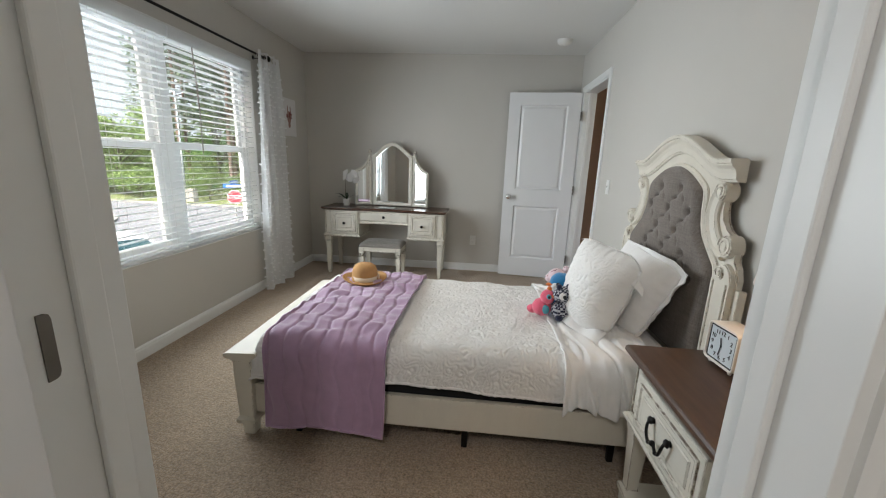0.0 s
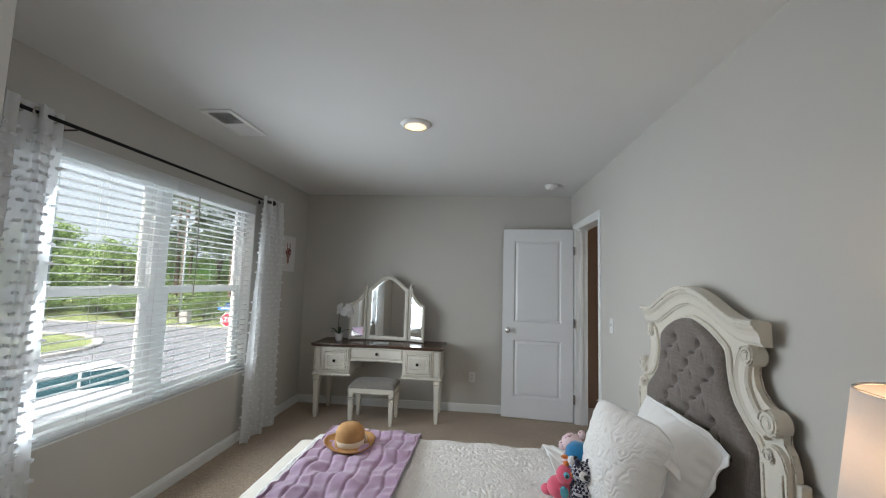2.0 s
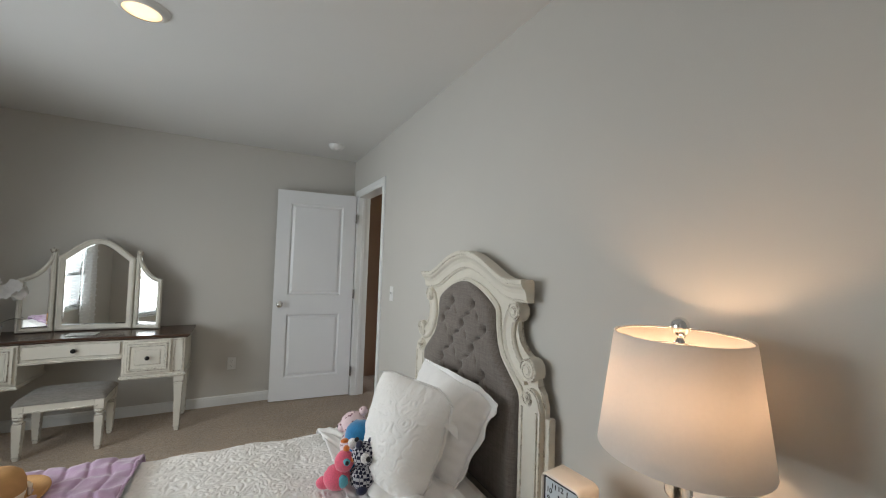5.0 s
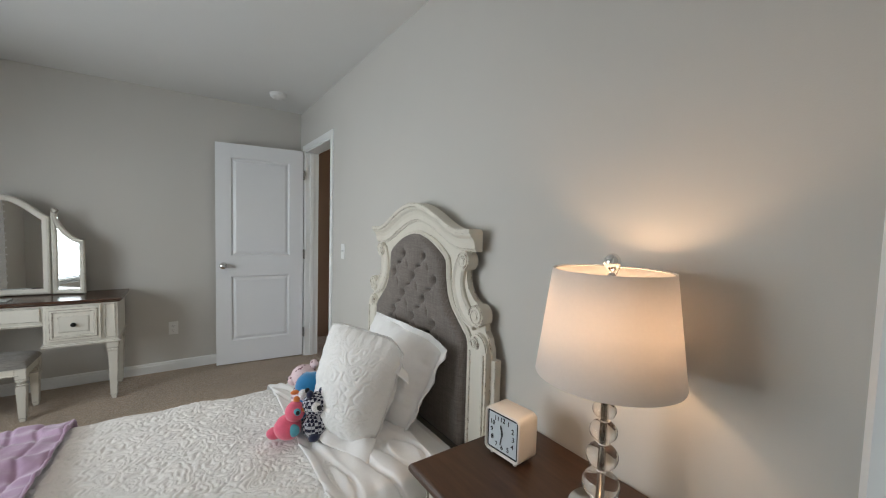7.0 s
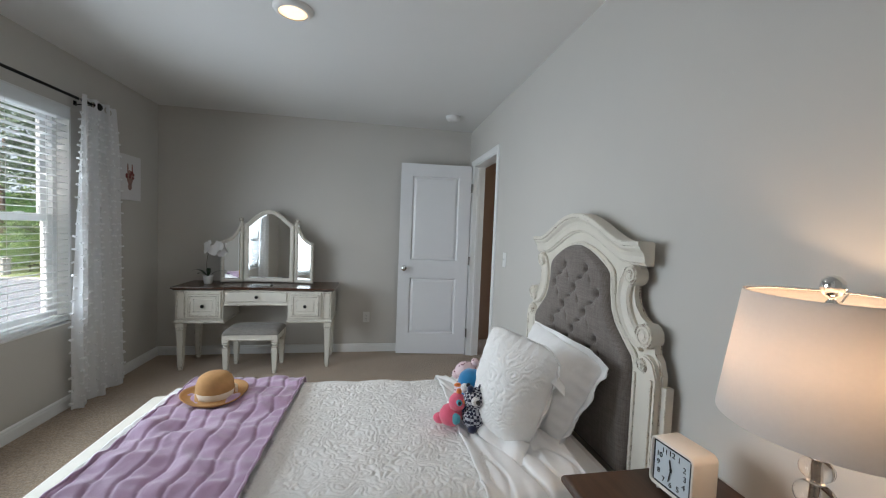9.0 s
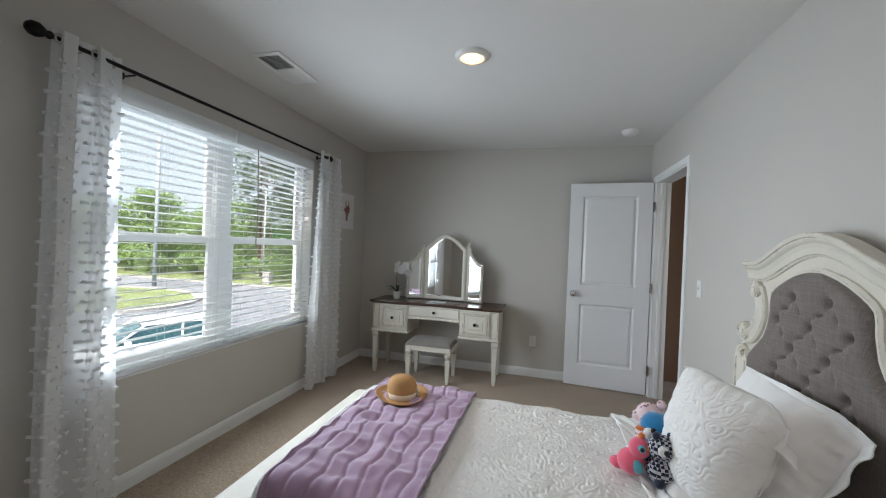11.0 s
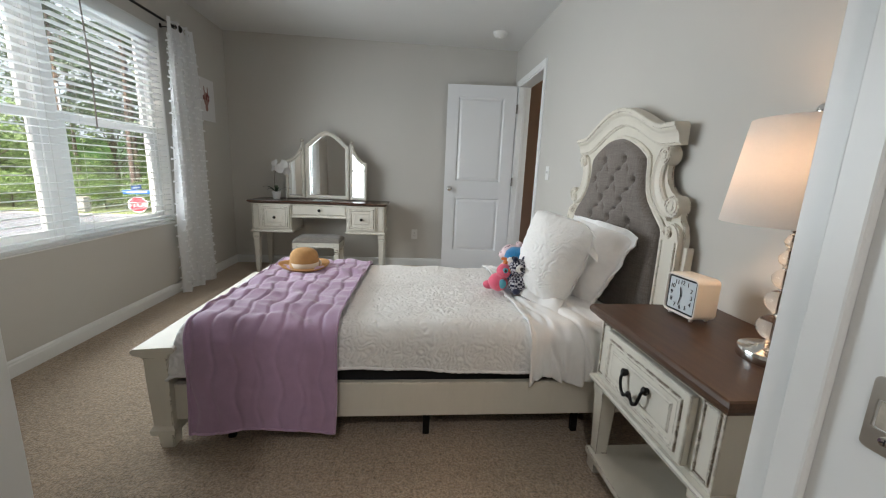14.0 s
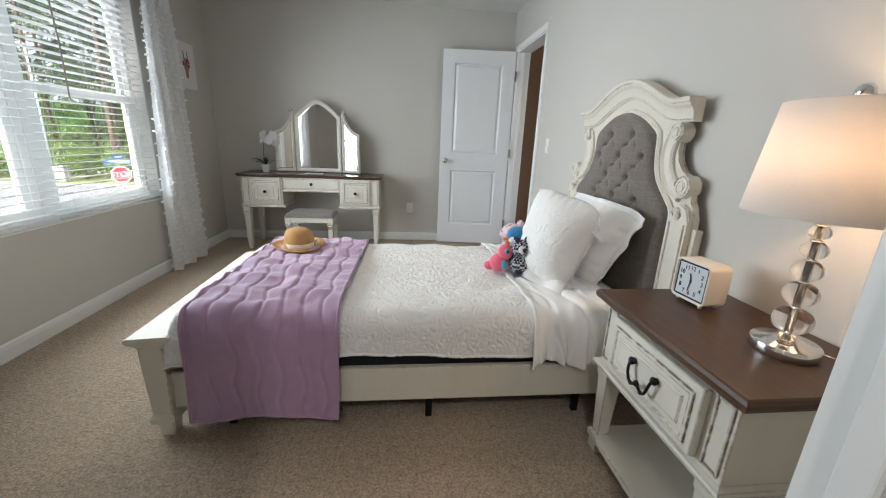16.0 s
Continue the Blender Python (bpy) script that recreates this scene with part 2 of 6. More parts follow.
M_GRILLE = paint("vent_enamel", (0.84, 0.84, 0.83), 0.4, 0.02, 3.0, 60.0, 0.0)


# ---- builders ----
def part(name, bm, material, parent=None, label="", smooth=False, recalc=True):
    if recalc:
        bmesh.ops.recalc_face_normals(bm, faces=bm.faces)
    me = bpy.data.meshes.new(name)
    bm.to_mesh(me)
    bm.free()
    for m in (material if isinstance(material, (list, tuple)) else (material,)):
        me.materials.append(m)
    if smooth:
        for p in me.polygons:
            p.use_smooth = True
    ob = new(name, me)
    ob.parent = parent
    if label:
        tagged(ob, label)
    return ob


def thing(name, x, y, z, label, category, group="", kind="", rz=0.0, rx=0.0, ry=0.0):
    ob = new(name)
    ob.matrix_world = pose(x, y, z, rx, ry, rz)
    ob.empty_display_size = 0.05
    return tagged(ob, label, category, group, kind)


def box(bm, x0, x1, y0, y1, z0, z1, bevel=0.0, seg=2, m=None):
    got = bmesh.ops.create_cube(bm, size=1.0)["verts"]
    bmesh.ops.transform(bm, matrix=Matrix.Translation(((x0 + x1) / 2, (y0 + y1) / 2, (z0 + z1) / 2)) @ Matrix.Diagonal((x1 - x0, y1 - y0, z1 - z0, 1)), verts=got)
    if bevel:
        edges = list({e for v in got for e in v.link_edges})
        made = bmesh.ops.bevel(bm, geom=edges, offset=bevel, segments=seg, affect="EDGES", profile=0.5)
        got = list({v for f in made["faces"] for v in f.verts} | {v for v in got if v.is_valid})
    if m is not None:
        bmesh.ops.transform(bm, matrix=m, verts=got)
    return got


def boxes(*rows, bevel=0.0):
    bm = bmesh.new()
    for r in rows:
        box(bm, *r, bevel=bevel)
    return bm


def lathe(bm, profile, segs=32, cx=0.0, cy=0.0):
    """Turns (radius, z) rows round an upright axis; closes the ends at radius 0."""
    rings = []
    for r, z in profile:
        if r <= 1e-6:
            rings.append([bm.verts.new((cx, cy, z))])
        else:
            rings.append([bm.verts.new((cx + r * math.cos(2 * math.pi * k / segs), cy + r * math.sin(2 * math.pi * k / segs), z)) for k in range(segs)])
    for a, b in zip(rings, rings[1:]):
        for k in range(segs):
            j = (k + 1) % segs
            if len(a) == 1 and len(b) == 1:
                continue
            if len(a) == 1:
                bm.faces.new((a[0], b[k], b[j]))
            elif len(b) == 1:
                bm.faces.new((a[k], a[j], b[0]))
            else:
                bm.faces.new((a[k], a[j], b[j], b[k]))
    return bm


def turned(profile, segs=32, cx=0.0, cy=0.0):
    return lathe(bmesh.new(), profile, segs, cx, cy)


def ball_profile(r, h, z, n=14):
    return [(r * math.sin(math.pi * k / n), z - h * math.cos(math.pi * k / n)) for k in range(n + 1)]


def loft(bm, loops, close=True, caps=True):
    """Skins rows of points, one closed loop after another."""
    rows = [[bm.verts.new(p) for p in loop] for loop in loops]
    n = len(rows[0])
    for a, b in zip(rows, rows[1:]):
        for k in range(n if close else n - 1):
            j = (k + 1) % n
            bm.faces.new((a[k], a[j], b[j], b[k]))
    if caps:
        bm.faces.new(rows[0][::-1])
        bm.faces.new(rows[-1])
    return rows


def plate(bm, outline, x0, x1, bevel=0.0):
    """A flat outline of (y, z) points, thickened from x0 to x1."""
    a = [bm.verts.new((x0, y, z)) for y, z in outline]
    b = [bm.verts.new((x1, y, z)) for y, z in outline]
    n = len(a)
    f1 = bm.faces.new(a)
    f2 = bm.faces.new(b[::-1])
    for k in range(n):
        bm.faces.new((a[k], b[k], b[(k + 1) % n], a[(k + 1) % n]))
    if bevel:
        bmesh.ops.bevel(bm, geom=list(f1.edges) + list(f2.edges), offset=bevel, segments=2, affect="EDGES")


def sweep(bm, path, section, closed=False):
    """Carries a section of (out, forward) offsets along a path of (y, z) points in the plane x = 0; forward is -x."""
    n = len(path)
    rows = []
    for k in range(n):
        p0 = Vector(path[(k - 1) % n] if closed else path[max(k - 1, 0)])
        p1 = Vector(path[(k + 1) % n] if closed else path[min(k + 1, n - 1)])
        d = (p1 - p0).normalized()
        out = Vector((-d.y, d.x))
        rows.append([(-f, path[k][0] + out.x * o, path[k][1] + out.y * o) for o, f in section])
    if closed:
        rows.append(rows[0])
    loft(bm, rows, True, not closed)
    if closed:
        bmesh.ops.remove_doubles(bm, verts=bm.verts, dist=1e-5)


def tube(bm, points, r, segs=8, taper=None):
    pts = [Vector(p) for p in points]
    rows = []
    up = Vector((0.31, 0.17, 0.93)).normalized()
    for k, p in enumerate(pts):
        d = (pts[min(k + 1, len(pts) - 1)] - pts[max(k - 1, 0)]).normalized()
        u = d.cross(up).normalized()
        v = d.cross(u).normalized()
        rr = r if taper is None else r + (taper - r) * k / (len(pts) - 1)
        rows.append([p + rr * (math.cos(2 * math.pi * j / segs) * u + math.sin(2 * math.pi * j / segs) * v) for j in range(segs)])
    loft(bm, rows)


def curve_points(pts, n=8):
    """Catmull-Rom through 2D or 3D points."""
    v = [Vector(p) for p in pts]
    out = []
    for k in range(len(v) - 1):
        a, b, c, d = v[max(k - 1, 0)], v[k], v[k + 1], v[min(k + 2, len(v) - 1)]
        for j in range(n):
            t = j / n
            out.append(0.5 * ((2 * b) + (c - a) * t + (2 * a - 5 * b + 4 * c - d) * t * t + (3 * b - a - 3 * c + d) * t ** 3))
    out.append(v[-1])
    return [tuple(p) for p in out]


def sheet(bm, fn, nu, nv, thick=0.0):
    """A grid of fn(u, v), u and v from 0 to 1, turned into cloth of some thickness."""
    vs = [[bm.verts.new(fn(i / nu, j / nv)) for j in range(nv + 1)] for i in range(nu + 1)]
    for i in range(nu):
        for j in range(nv):
            bm.faces.new((vs[i][j], vs[i + 1][j], vs[i + 1][j + 1], vs[i][j + 1]))
    if thick:
        bm.normal_update()
        low = [[bm.verts.new(v.co - v.normal * thick) for v in row] for row in vs]
        for i in range(nu):
            for j in range(nv):
                bm.faces.new((low[i][j + 1], low[i + 1][j + 1], low[i + 1][j], low[i][j]))
        rim = [(i, 0) for i in range(nu)] + [(nu, j) for j in range(nv)] + [(i, nv) for i in range(nu, 0, -1)] + [(0, j) for j in range(nv, 0, -1)]
        for k, (i, j) in enumerate(rim):
            p, q = rim[(k + 1) % len(rim)]
            bm.faces.new((vs[p][q], vs[i][j], low[i][j], low[p][q]))


def structure(name, bm, material, label, category, smooth=False):
    return tagged(part(name, bm, material, None, "", smooth), label, category, "", "structure")


def words(name, text, size, material, parent, m, depth=0.0006, align="CENTER"):
    cu = bpy.data.curves.new(name, "FONT")
    cu.body, cu.size, cu.extrude, cu.align_x, cu.align_y = text, size, depth, align, "CENTER"
    tmp = bpy.data.objects.new(name, cu)
    me = bpy.data.meshes.new_from_object(tmp)
    bpy.data.objects.remove(tmp)
    bpy.data.curves.remove(cu)
    me.materials.clear()
    me.materials.append(material)
    ob = new(name, me)
    ob.parent = parent
    ob.matrix_basis = m
    return ob


# ---- room shell ----
XL, XR, YN, YF, ZC = -1.51, 1.60, 0.75, 4.80, 2.447
WY0, WY1, WZ0, WZ1 = 1.87, 3.73, 0.60, 2.09       # window opening
DY0, DY1, DZ = 3.825, 4.615, 2.05                  # open door's opening
EX0, EX1 = 0.060, 0.893                            # doorway of the landing

structure("floor", boxes((-1.7, 3.0, -1.7, 5.3, -0.20, 0.0)), M_CARPET, "beige cut-pile carpet over the whole room", "floor")
structure("ceiling", boxes((-1.7, 3.0, -1.7, 5.3, ZC, ZC + 0.15)), M_CEIL, "flat white painted ceiling", "ceiling")
structure("wall_left", boxes((XL - 0.16, XL, YN - 0.135, WY0, 0, ZC), (XL - 0.16, XL, WY1, YF + 0.12, 0, ZC), (XL - 0.16, XL, WY0, WY1, 0, WZ0), (XL - 0.16, XL, WY0, WY1, WZ1, ZC)),
          M_WALL, "greige painted wall with the window opening", "wall")
structure("wall_far", boxes((XL, XR, YF, YF + 0.12, 0, ZC)), M_WALL, "greige painted wall behind the vanity", "wall")
structure("wall_right", boxes((XR, XR + 0.12, YN - 0.135, DY0, 0, ZC), (XR, XR + 0.12, DY1, YF + 0.12, 0, ZC), (XR, XR + 0.12, DY0, DY1, DZ, ZC)),
          M_WALL, "greige painted wall behind the headboard", "wall")
structure("wall_near", boxes((XL, EX0, YN - 0.135, YN, 0, ZC), (EX1, XR, YN - 0.135, YN, 0, ZC), (EX0, EX1, YN - 0.135, YN, DZ, ZC)),
          M_WALL, "greige painted wall with the doorway", "wall")
structure("landing_wall", boxes((-0.5, -0.38, -1.7, YN - 0.135, 0, ZC), (1.35, 1.47, -1.7, YN - 0.135, 0, ZC), (-0.38, 1.35, -1.7, -1.58, 0, ZC)),
          M_WALL, "greige walls of the small space behind the doorway", "wall")
# near end wall: unseen gap between its boxes, added to let sky light in
structure("hall_wall", boxes((2.75, 2.87, 2.9, 5.3, 0, ZC), (XR + 0.12, 2.75, 5.18, 5.3, 0, ZC), (XR + 0.12, 2.75, 2.9, 3.02, 0, 0.8), (XR + 0.12, 2.75, 2.9, 3.02, 2.15, ZC)),
          M_BROWN, "warm brown wall of the hall beyond the door", "wall")


def skirting(name, x0, x1, y0, y1, along, side):
    """Moulded baseboard; its face looks to the side given."""
    prof = [(0.0, 0.0), (0.014, 0.0), (0.014, 0.062), (0.011, 0.070), (0.011, 0.078), (0.006, 0.086), (0.0, 0.088)]
    bm = bmesh.new()
    loops = []
    for e in (0, 1):
        loop = []
        for d, z in prof:
            if along == "y":
                loop.append((x0 + side * d, (y0, y1)[e], z))
            else:
                loop.append(((x0, x1)[e], y0 + side * d, z))
        loops.append(loop)
    loft(bm, loops)
    structure(name, bm, M_TRIM, "white moulded baseboard along the wall", "baseboard")


skirting("baseboard", XL, XL, YN, YF, "y", 1)
skirting("baseboard", XL + 0.014, XR - 0.014, YF, YF, "x", -1)
skirting("baseboard", XR, XR, YN, DY0 - 0.062, "y", -1)
skirting("baseboard", XR, XR, DY1 + 0.062, YF, "y", -1)
skirting("baseboard", XL + 0.014, EX0 - 0.06, YN, YN, "x", 1)
skirting("baseboard", EX1 + 0.06, XR - 0.014, YN, YN, "x", 1)


def hall_trim():
    """Jamb, stops and moulded casing of the open door in the right wall."""
    t = thing("doorway_1", XR, DY0, 0, "white moulded casing and jamb of the open door", "doorway", "", "structure")
    lx = lambda a: a - XR
    ly = lambda a: a - DY0
    bm = boxes((lx(1.598), lx(1.722), ly(DY0), ly(DY0 + 0.018), 0, DZ))
    part("jamb", bm, M_TRIM, t)
    part("jamb", boxes((lx(1.598), lx(1.722), ly(DY1 - 0.018), ly(DY1), 0, DZ)), M_TRIM, t)
    part("head_jamb", boxes((lx(1.598), lx(1.722), ly(DY0 + 0.018), ly(DY1 - 0.018), DZ - 0.018, DZ)), M_TRIM, t)
    part("door_stop", boxes((lx(1.640), lx(1.675), ly(DY0 + 0.018), ly(DY0 + 0.029), 0, DZ - 0.018), bevel=0.002), M_TRIM, t)
    part("door_stop", boxes((lx(1.640), lx(1.675), ly(DY1 - 0.029), ly(DY1 - 0.018), 0, DZ - 0.018), bevel=0.002), M_TRIM, t)
    sect = [(0.0, 0.0), (0.010, 0.0), (0.012, 0.006), (0.014, 0.012), (0.017, 0.040), (0.016, 0.052), (0.010, 0.057), (0.0, 0.057)]
    for name, y, s in (("casing", DY0 + 0.005, -1), ("casing", DY1 - 0.005, 1)):
        bm = bmesh.new()
        loft(bm, [[(-d, ly(y + s * w), 0) for d, w in sect], [(-d, ly(y + s * w), DZ + w - 0.005) for d, w in sect]])
        part(name, bm, M_TRIM, t)
    bm = bmesh.new()
    loft(bm, [[(-d, ly(DY0 + 0.005 - w), DZ - 0.005 + w) for d, w in sect], [(-d, ly(DY1 - 0.005 + w), DZ - 0.005 + w) for d, w in sect]])
    part("head_casing", bm, M_TRIM, t)


hall_trim()


def landing_trim():
    """The doorway that the walk starts in: jamb, stop, casing, strike plate and hinge."""
    t = thing("doorway_2", 0, 0, 0, "white painted jamb and casing of the doorway", "doorway", "", "structure")
    y0, y1 = YN - 0.137, YN + 0.002
    part("jamb", boxes((EX0, EX0 + 0.018, y0, y1, 0, DZ), bevel=0.0015), M_TRIM, t)
    part("jamb", boxes((EX1 - 0.018, EX1, y0, y1, 0, DZ), bevel=0.0015), M_TRIM, t)
    part("head_jamb", boxes((EX0 + 0.018, EX1 - 0.018, y0, y1, DZ - 0.018, DZ)), M_TRIM, t)
    part("door_stop", boxes((EX0 + 0.018, EX0 + 0.029, YN - 0.068, YN - 0.034, 0, DZ - 0.018), bevel=0.003), M_TRIM, t)
    part("door_stop", boxes((EX1 - 0.029, EX1 - 0.018, YN - 0.068, YN - 0.034, 0, DZ - 0.018), bevel=0.003), M_TRIM, t)
    part("door_stop", boxes((EX0 + 0.029, EX1 - 0.029, YN - 0.068, YN - 0.034, DZ - 0.029, DZ - 0.018), bevel=0.002), M_TRIM, t)
    sect = [(0.0, 0.0), (0.010, 0.0), (0.012, 0.006), (0.014, 0.012), (0.017, 0.040), (0.016, 0.052), (0.010, 0.057), (0.0, 0.057)]
    for yy, sy in ((YN, 1), (YN - 0.135, -1)):
        for x, s in ((EX0 + 0.005, -1), (EX1 - 0.005, 1)):
            bm = bmesh.new()
            loft(bm, [[(x + s * w, yy + sy * d, 0) for d, w in sect], [(x + s * w, yy + sy * d, DZ + w - 0.005) for d, w in sect]])
            part("casing", bm, M_TRIM, t)
        bm = bmesh.new()
        loft(bm, [[(EX0 + 0.005 - w, yy + sy * d, DZ - 0.005 + w) for d, w in sect], [(EX1 - 0.005 + w, yy + sy * d, DZ - 0.005 + w) for d, w in sect]])
        part("head_casing", bm, M_TRIM, t)
    # strike plate: rounded steel with a latch hole, on the latch-side jamb
    xj, yc, zc = EX1 - 0.018, YN - 0.116, 0.899
    bm = bmesh.new()
    hy, hz, r = 0.0195, 0.034, 0.006
    ring = [(math.cos(a) * r, math.sin(a) * r) for a in [k * math.pi / 8 for k in range(16)]]
    outer, inner = [], []
    for c, s in ring:
        outer.append((yc + math.copysign(hy - r, c if abs(c) > 1e-9 else 1) + c, zc + math.copysign(hz - r, s if abs(s) > 1e-9 else 1) + s))
        inner.append((yc + 0.002 + (math.copysign(0.010, c if abs(c) > 1e-9 else 1) + c * 0.4), zc + (math.copysign(0.011, s if abs(s) > 1e-9 else 1) + s * 0.4)))
    rows = []
    for xx, pts in ((xj - 0.0001, outer), (xj - 0.0018, outer), (xj - 0.0018, inner), (xj + 0.004, inner)):
        rows.append([(xx, y, z) for y, z in pts])
    loft(bm, rows, True, False)
    plate_ob = part("strike_plate", bm, M_NICKEL, t, "brushed nickel strike plate with a square latch hole")
    part("latch_hole", boxes((xj - 0.0008, xj - 0.0003, yc - 0.010, yc + 0.012, zc - 0.012, zc + 0.012)), paint("mortise_wood", (0.42, 0.38, 0.32), 0.8, 0.2, 60.0), plate_ob)
    for dz in (0.021, -0.021):
        bm = turned([(0.0, 0.0), (0.0042, 0.0), (0.0040, 0.0012), (0.0, 0.0018)], 16)
        sc = part("screw", bm, M_CHROME, plate_ob)
        sc.matrix_basis = Matrix.Translation((xj - 0.0018, yc + 0.002, zc + dz)) @ pose(0, 0, 0, 0, -90, 0)
        # dark raised cross in place of a cut slot, its shade painted
        cross = boxes((-0.0028, 0.0028, -0.0005, 0.0005, 0.0015, 0.0021), (-0.0005, 0.0005, -0.0028, 0.0028, 0.0015, 0.0021))
        cr = part("screw_slot", cross, M_DARK, plate_ob)
        cr.matrix_basis = Matrix.Translation((xj - 0.0018, yc + 0.002, zc + dz)) @ pose(0, 0, 0, 0, -90, 30)
    # hinge leaf on the other jamb
    bm = bmesh.new()
    xh, zh = EX0 + 0.018, 1.058
    out = [(YN - 0.107, zh - 0.040), (YN - 0.099, zh - 0.040), (YN - 0.095, zh - 0.038), (YN - 0.093, zh - 0.032), (YN - 0.093, zh + 0.032), (YN - 0.095, zh + 0.038), (YN - 0.099, zh + 0.040), (YN - 0.107, zh + 0.040)]
    plate(bm, out, xh, xh + 0.0022)
    part("hinge_leaf", bm, M_BRONZE, t, "dark steel hinge leaf with rounded corners")


landing_trim()
tagged(part("door_2", boxes((EX0 + 0.020, EX0 + 0.054, -0.115, YN - 0.147, 0.012, 2.02), bevel=0.002), M_DOOR), "white interior door swung back from the doorway", "door", "", "structure")


# ---- window ----
def window_unit(name, y0, y1):
    t = thing(name, XL - 0.10, y0, WZ0, "white vinyl double-hung window with daylight behind it", "window", "windows side by side", "structure")
    w, h = y1 - y0, WZ1 - WZ0
    mid = 1.326 - WZ0
    part("window_frame", boxes((-0.06, 0.02, 0, 0.042, 0, h), (-0.06, 0.02, w - 0.042, w, 0, h), (-0.06, 0.02, 0.042, w - 0.042, 0, 0.035), (-0.06, 0.02, 0.042, w - 0.042, h - 0.035, h), bevel=0.003), M_VINYL, t)
    for nm, x0, x1, za, zb in (("upper_sash", -0.045, -0.018, mid - 0.018, h - 0.035), ("lower_sash", -0.012, 0.015, 0.035, mid + 0.022)):
        a, b, s = 0.042, w - 0.042, 0.046
        sash = part(nm, boxes((x0, x1, a, a + s, za, zb), (x0, x1, b - s, b, za, zb), (x0, x1, a + s, b - s, za, za + s), (x0, x1, a + s, b - s, zb - s, zb), bevel=0.004), M_VINYL, t)
        xm = (x0 + x1) / 2
        pane = part("pane", boxes((xm - 0.002, xm + 0.002, a + s, b - s, za + s, zb - s)), M_GLASS, sash)
        pane.visible_shadow = False
        if nm == "lower_sash":
            for yy in (w * 0.3, w * 0.7):
                part("sash_lock", boxes((x0 + 0.002, x1 - 0.002, yy - 0.025, yy + 0.025, zb, zb + 0.014), bevel=0.004), M_VINYL, sash)
    return t


YM = (WY0 + WY1) / 2
window_unit("window_1", WY0, YM - 0.02)
window_unit("window_2", YM + 0.02, WY1)
tagged(part("window_mullion", boxes((XL - 0.16, XL - 0.078, YM - 0.02, YM + 0.02, WZ0, WZ1), bevel=0.002), M_VINYL), "white vinyl post between the two windows", "mullion", "", "structure")
for nm, rr in (("window_return", (XL - 0.079, XL - 0.001, WY1 - 0.012, WY1, WZ0 + 0.013, WZ1)), ("window_return", (XL - 0.079, XL - 0.001, WY0, WY0 + 0.012, WZ0 + 0.013, WZ1)), ("window_return", (XL - 0.079, XL - 0.001, WY0 + 0.012, WY1 - 0.012, WZ1 - 0.012, WZ1))):
    structure(nm, boxes(rr), M_TRIM, "white lining of the window opening", "window lining")
tagged(part("window_sill", boxes((XL - 0.08, XL + 0.004, WY0, WY1, WZ0 - 0.006, WZ0 + 0.004), bevel=0.002), M_TRIM), "thin white window sill", "sill", "", "structure")


def slat_mesh(length):
    """One blind slat, gently crowned, along y."""
    bm = bmesh.new()
    n = 6
    top = [(-0.025 + 0.05 * k / n, 0.0022 * math.sin(math.pi * k / n)) for k in range(n + 1)]
    loop = top + [(x, z - 0.0026) for x, z in reversed(top)]
    loft(bm, [[(x, 0, z) for x, z in loop], [(x, length, z) for x, z in loop]])
    bmesh.ops.recalc_face_normals(bm, faces=bm.faces)
    me = bpy.data.meshes.new("slat")
    bm.to_mesh(me)
    bm.free()
    me.materials.append(M_SLAT)
    return me


def blind(y0, y1, wand, low):
    t = thing("window_blind", XL - 0.030, y0, WZ0 + low, "white faux-wood blind, lowered, slats open", "blind", "window blinds")
    w, h = y1 - y0, WZ1 - WZ0 - 0.012 - low
    part("headrail", boxes((-0.022, 0.022, 0.004, w - 0.004, h - 0.055, h - 0.008), bevel=0.003), M_SLAT, t)
    part("valance", boxes((0.026, 0.036, 0.0, w, h - 0.078, h - 0.002), bevel=0.003), M_SLAT, t, "flat white valance board")
    me = slat_mesh(w - 0.012)
    pitch = 0.0432
    z = 0.048
    k = 0
    while z < h - 0.07:
        s = new("slat", me)
        s.parent = t
        s.matrix_basis = pose(0, 0.006, z, 0, -3.0 + 1.0 * math.sin(3.1 * k), 0.04 * math.sin(1.7 * k))
        z += pitch
        k += 1
    part("bottom_rail", boxes((-0.025, 0.025, 0.006, w - 0.006, 0.005, 0.024), bevel=0.004), M_SLAT, t)
    for yy in (0.10, w / 2, w - 0.10):
        bm = bmesh.new()
        for xx in (-0.027, 0.027):
            tube(bm, [(xx, yy, 0.03), (xx, yy, h - 0.05)], 0.0009, 5)
        part("ladder_cord", bm, M_CORD, t)
    if wand:
        bm = bmesh.new()
        tube(bm, [(0.040, wand, h - 0.075), (0.046, wand + 0.01, h - 0.5), (0.044, wand + 0.004, h - 0.80)], 0.004, 8)
        part("tilt_wand", bm, M_WAND, t, "dark hanging tilt wand")
    else:
        bm = bmesh.new()
        for d in (0.0, 0.012):
            tube(bm, [(0.040, 0.07 + d, h - 0.075), (0.041, 0.07 + d, h - 0.62)], 0.0012, 6)
        part("lift_cord", bm, M_CORD, t)


blind(WY0 + 0.016, YM - 0.004, 0, 0.0)
blind(YM + 0.004, WY1 - 0.016, 0.20, 0.012)


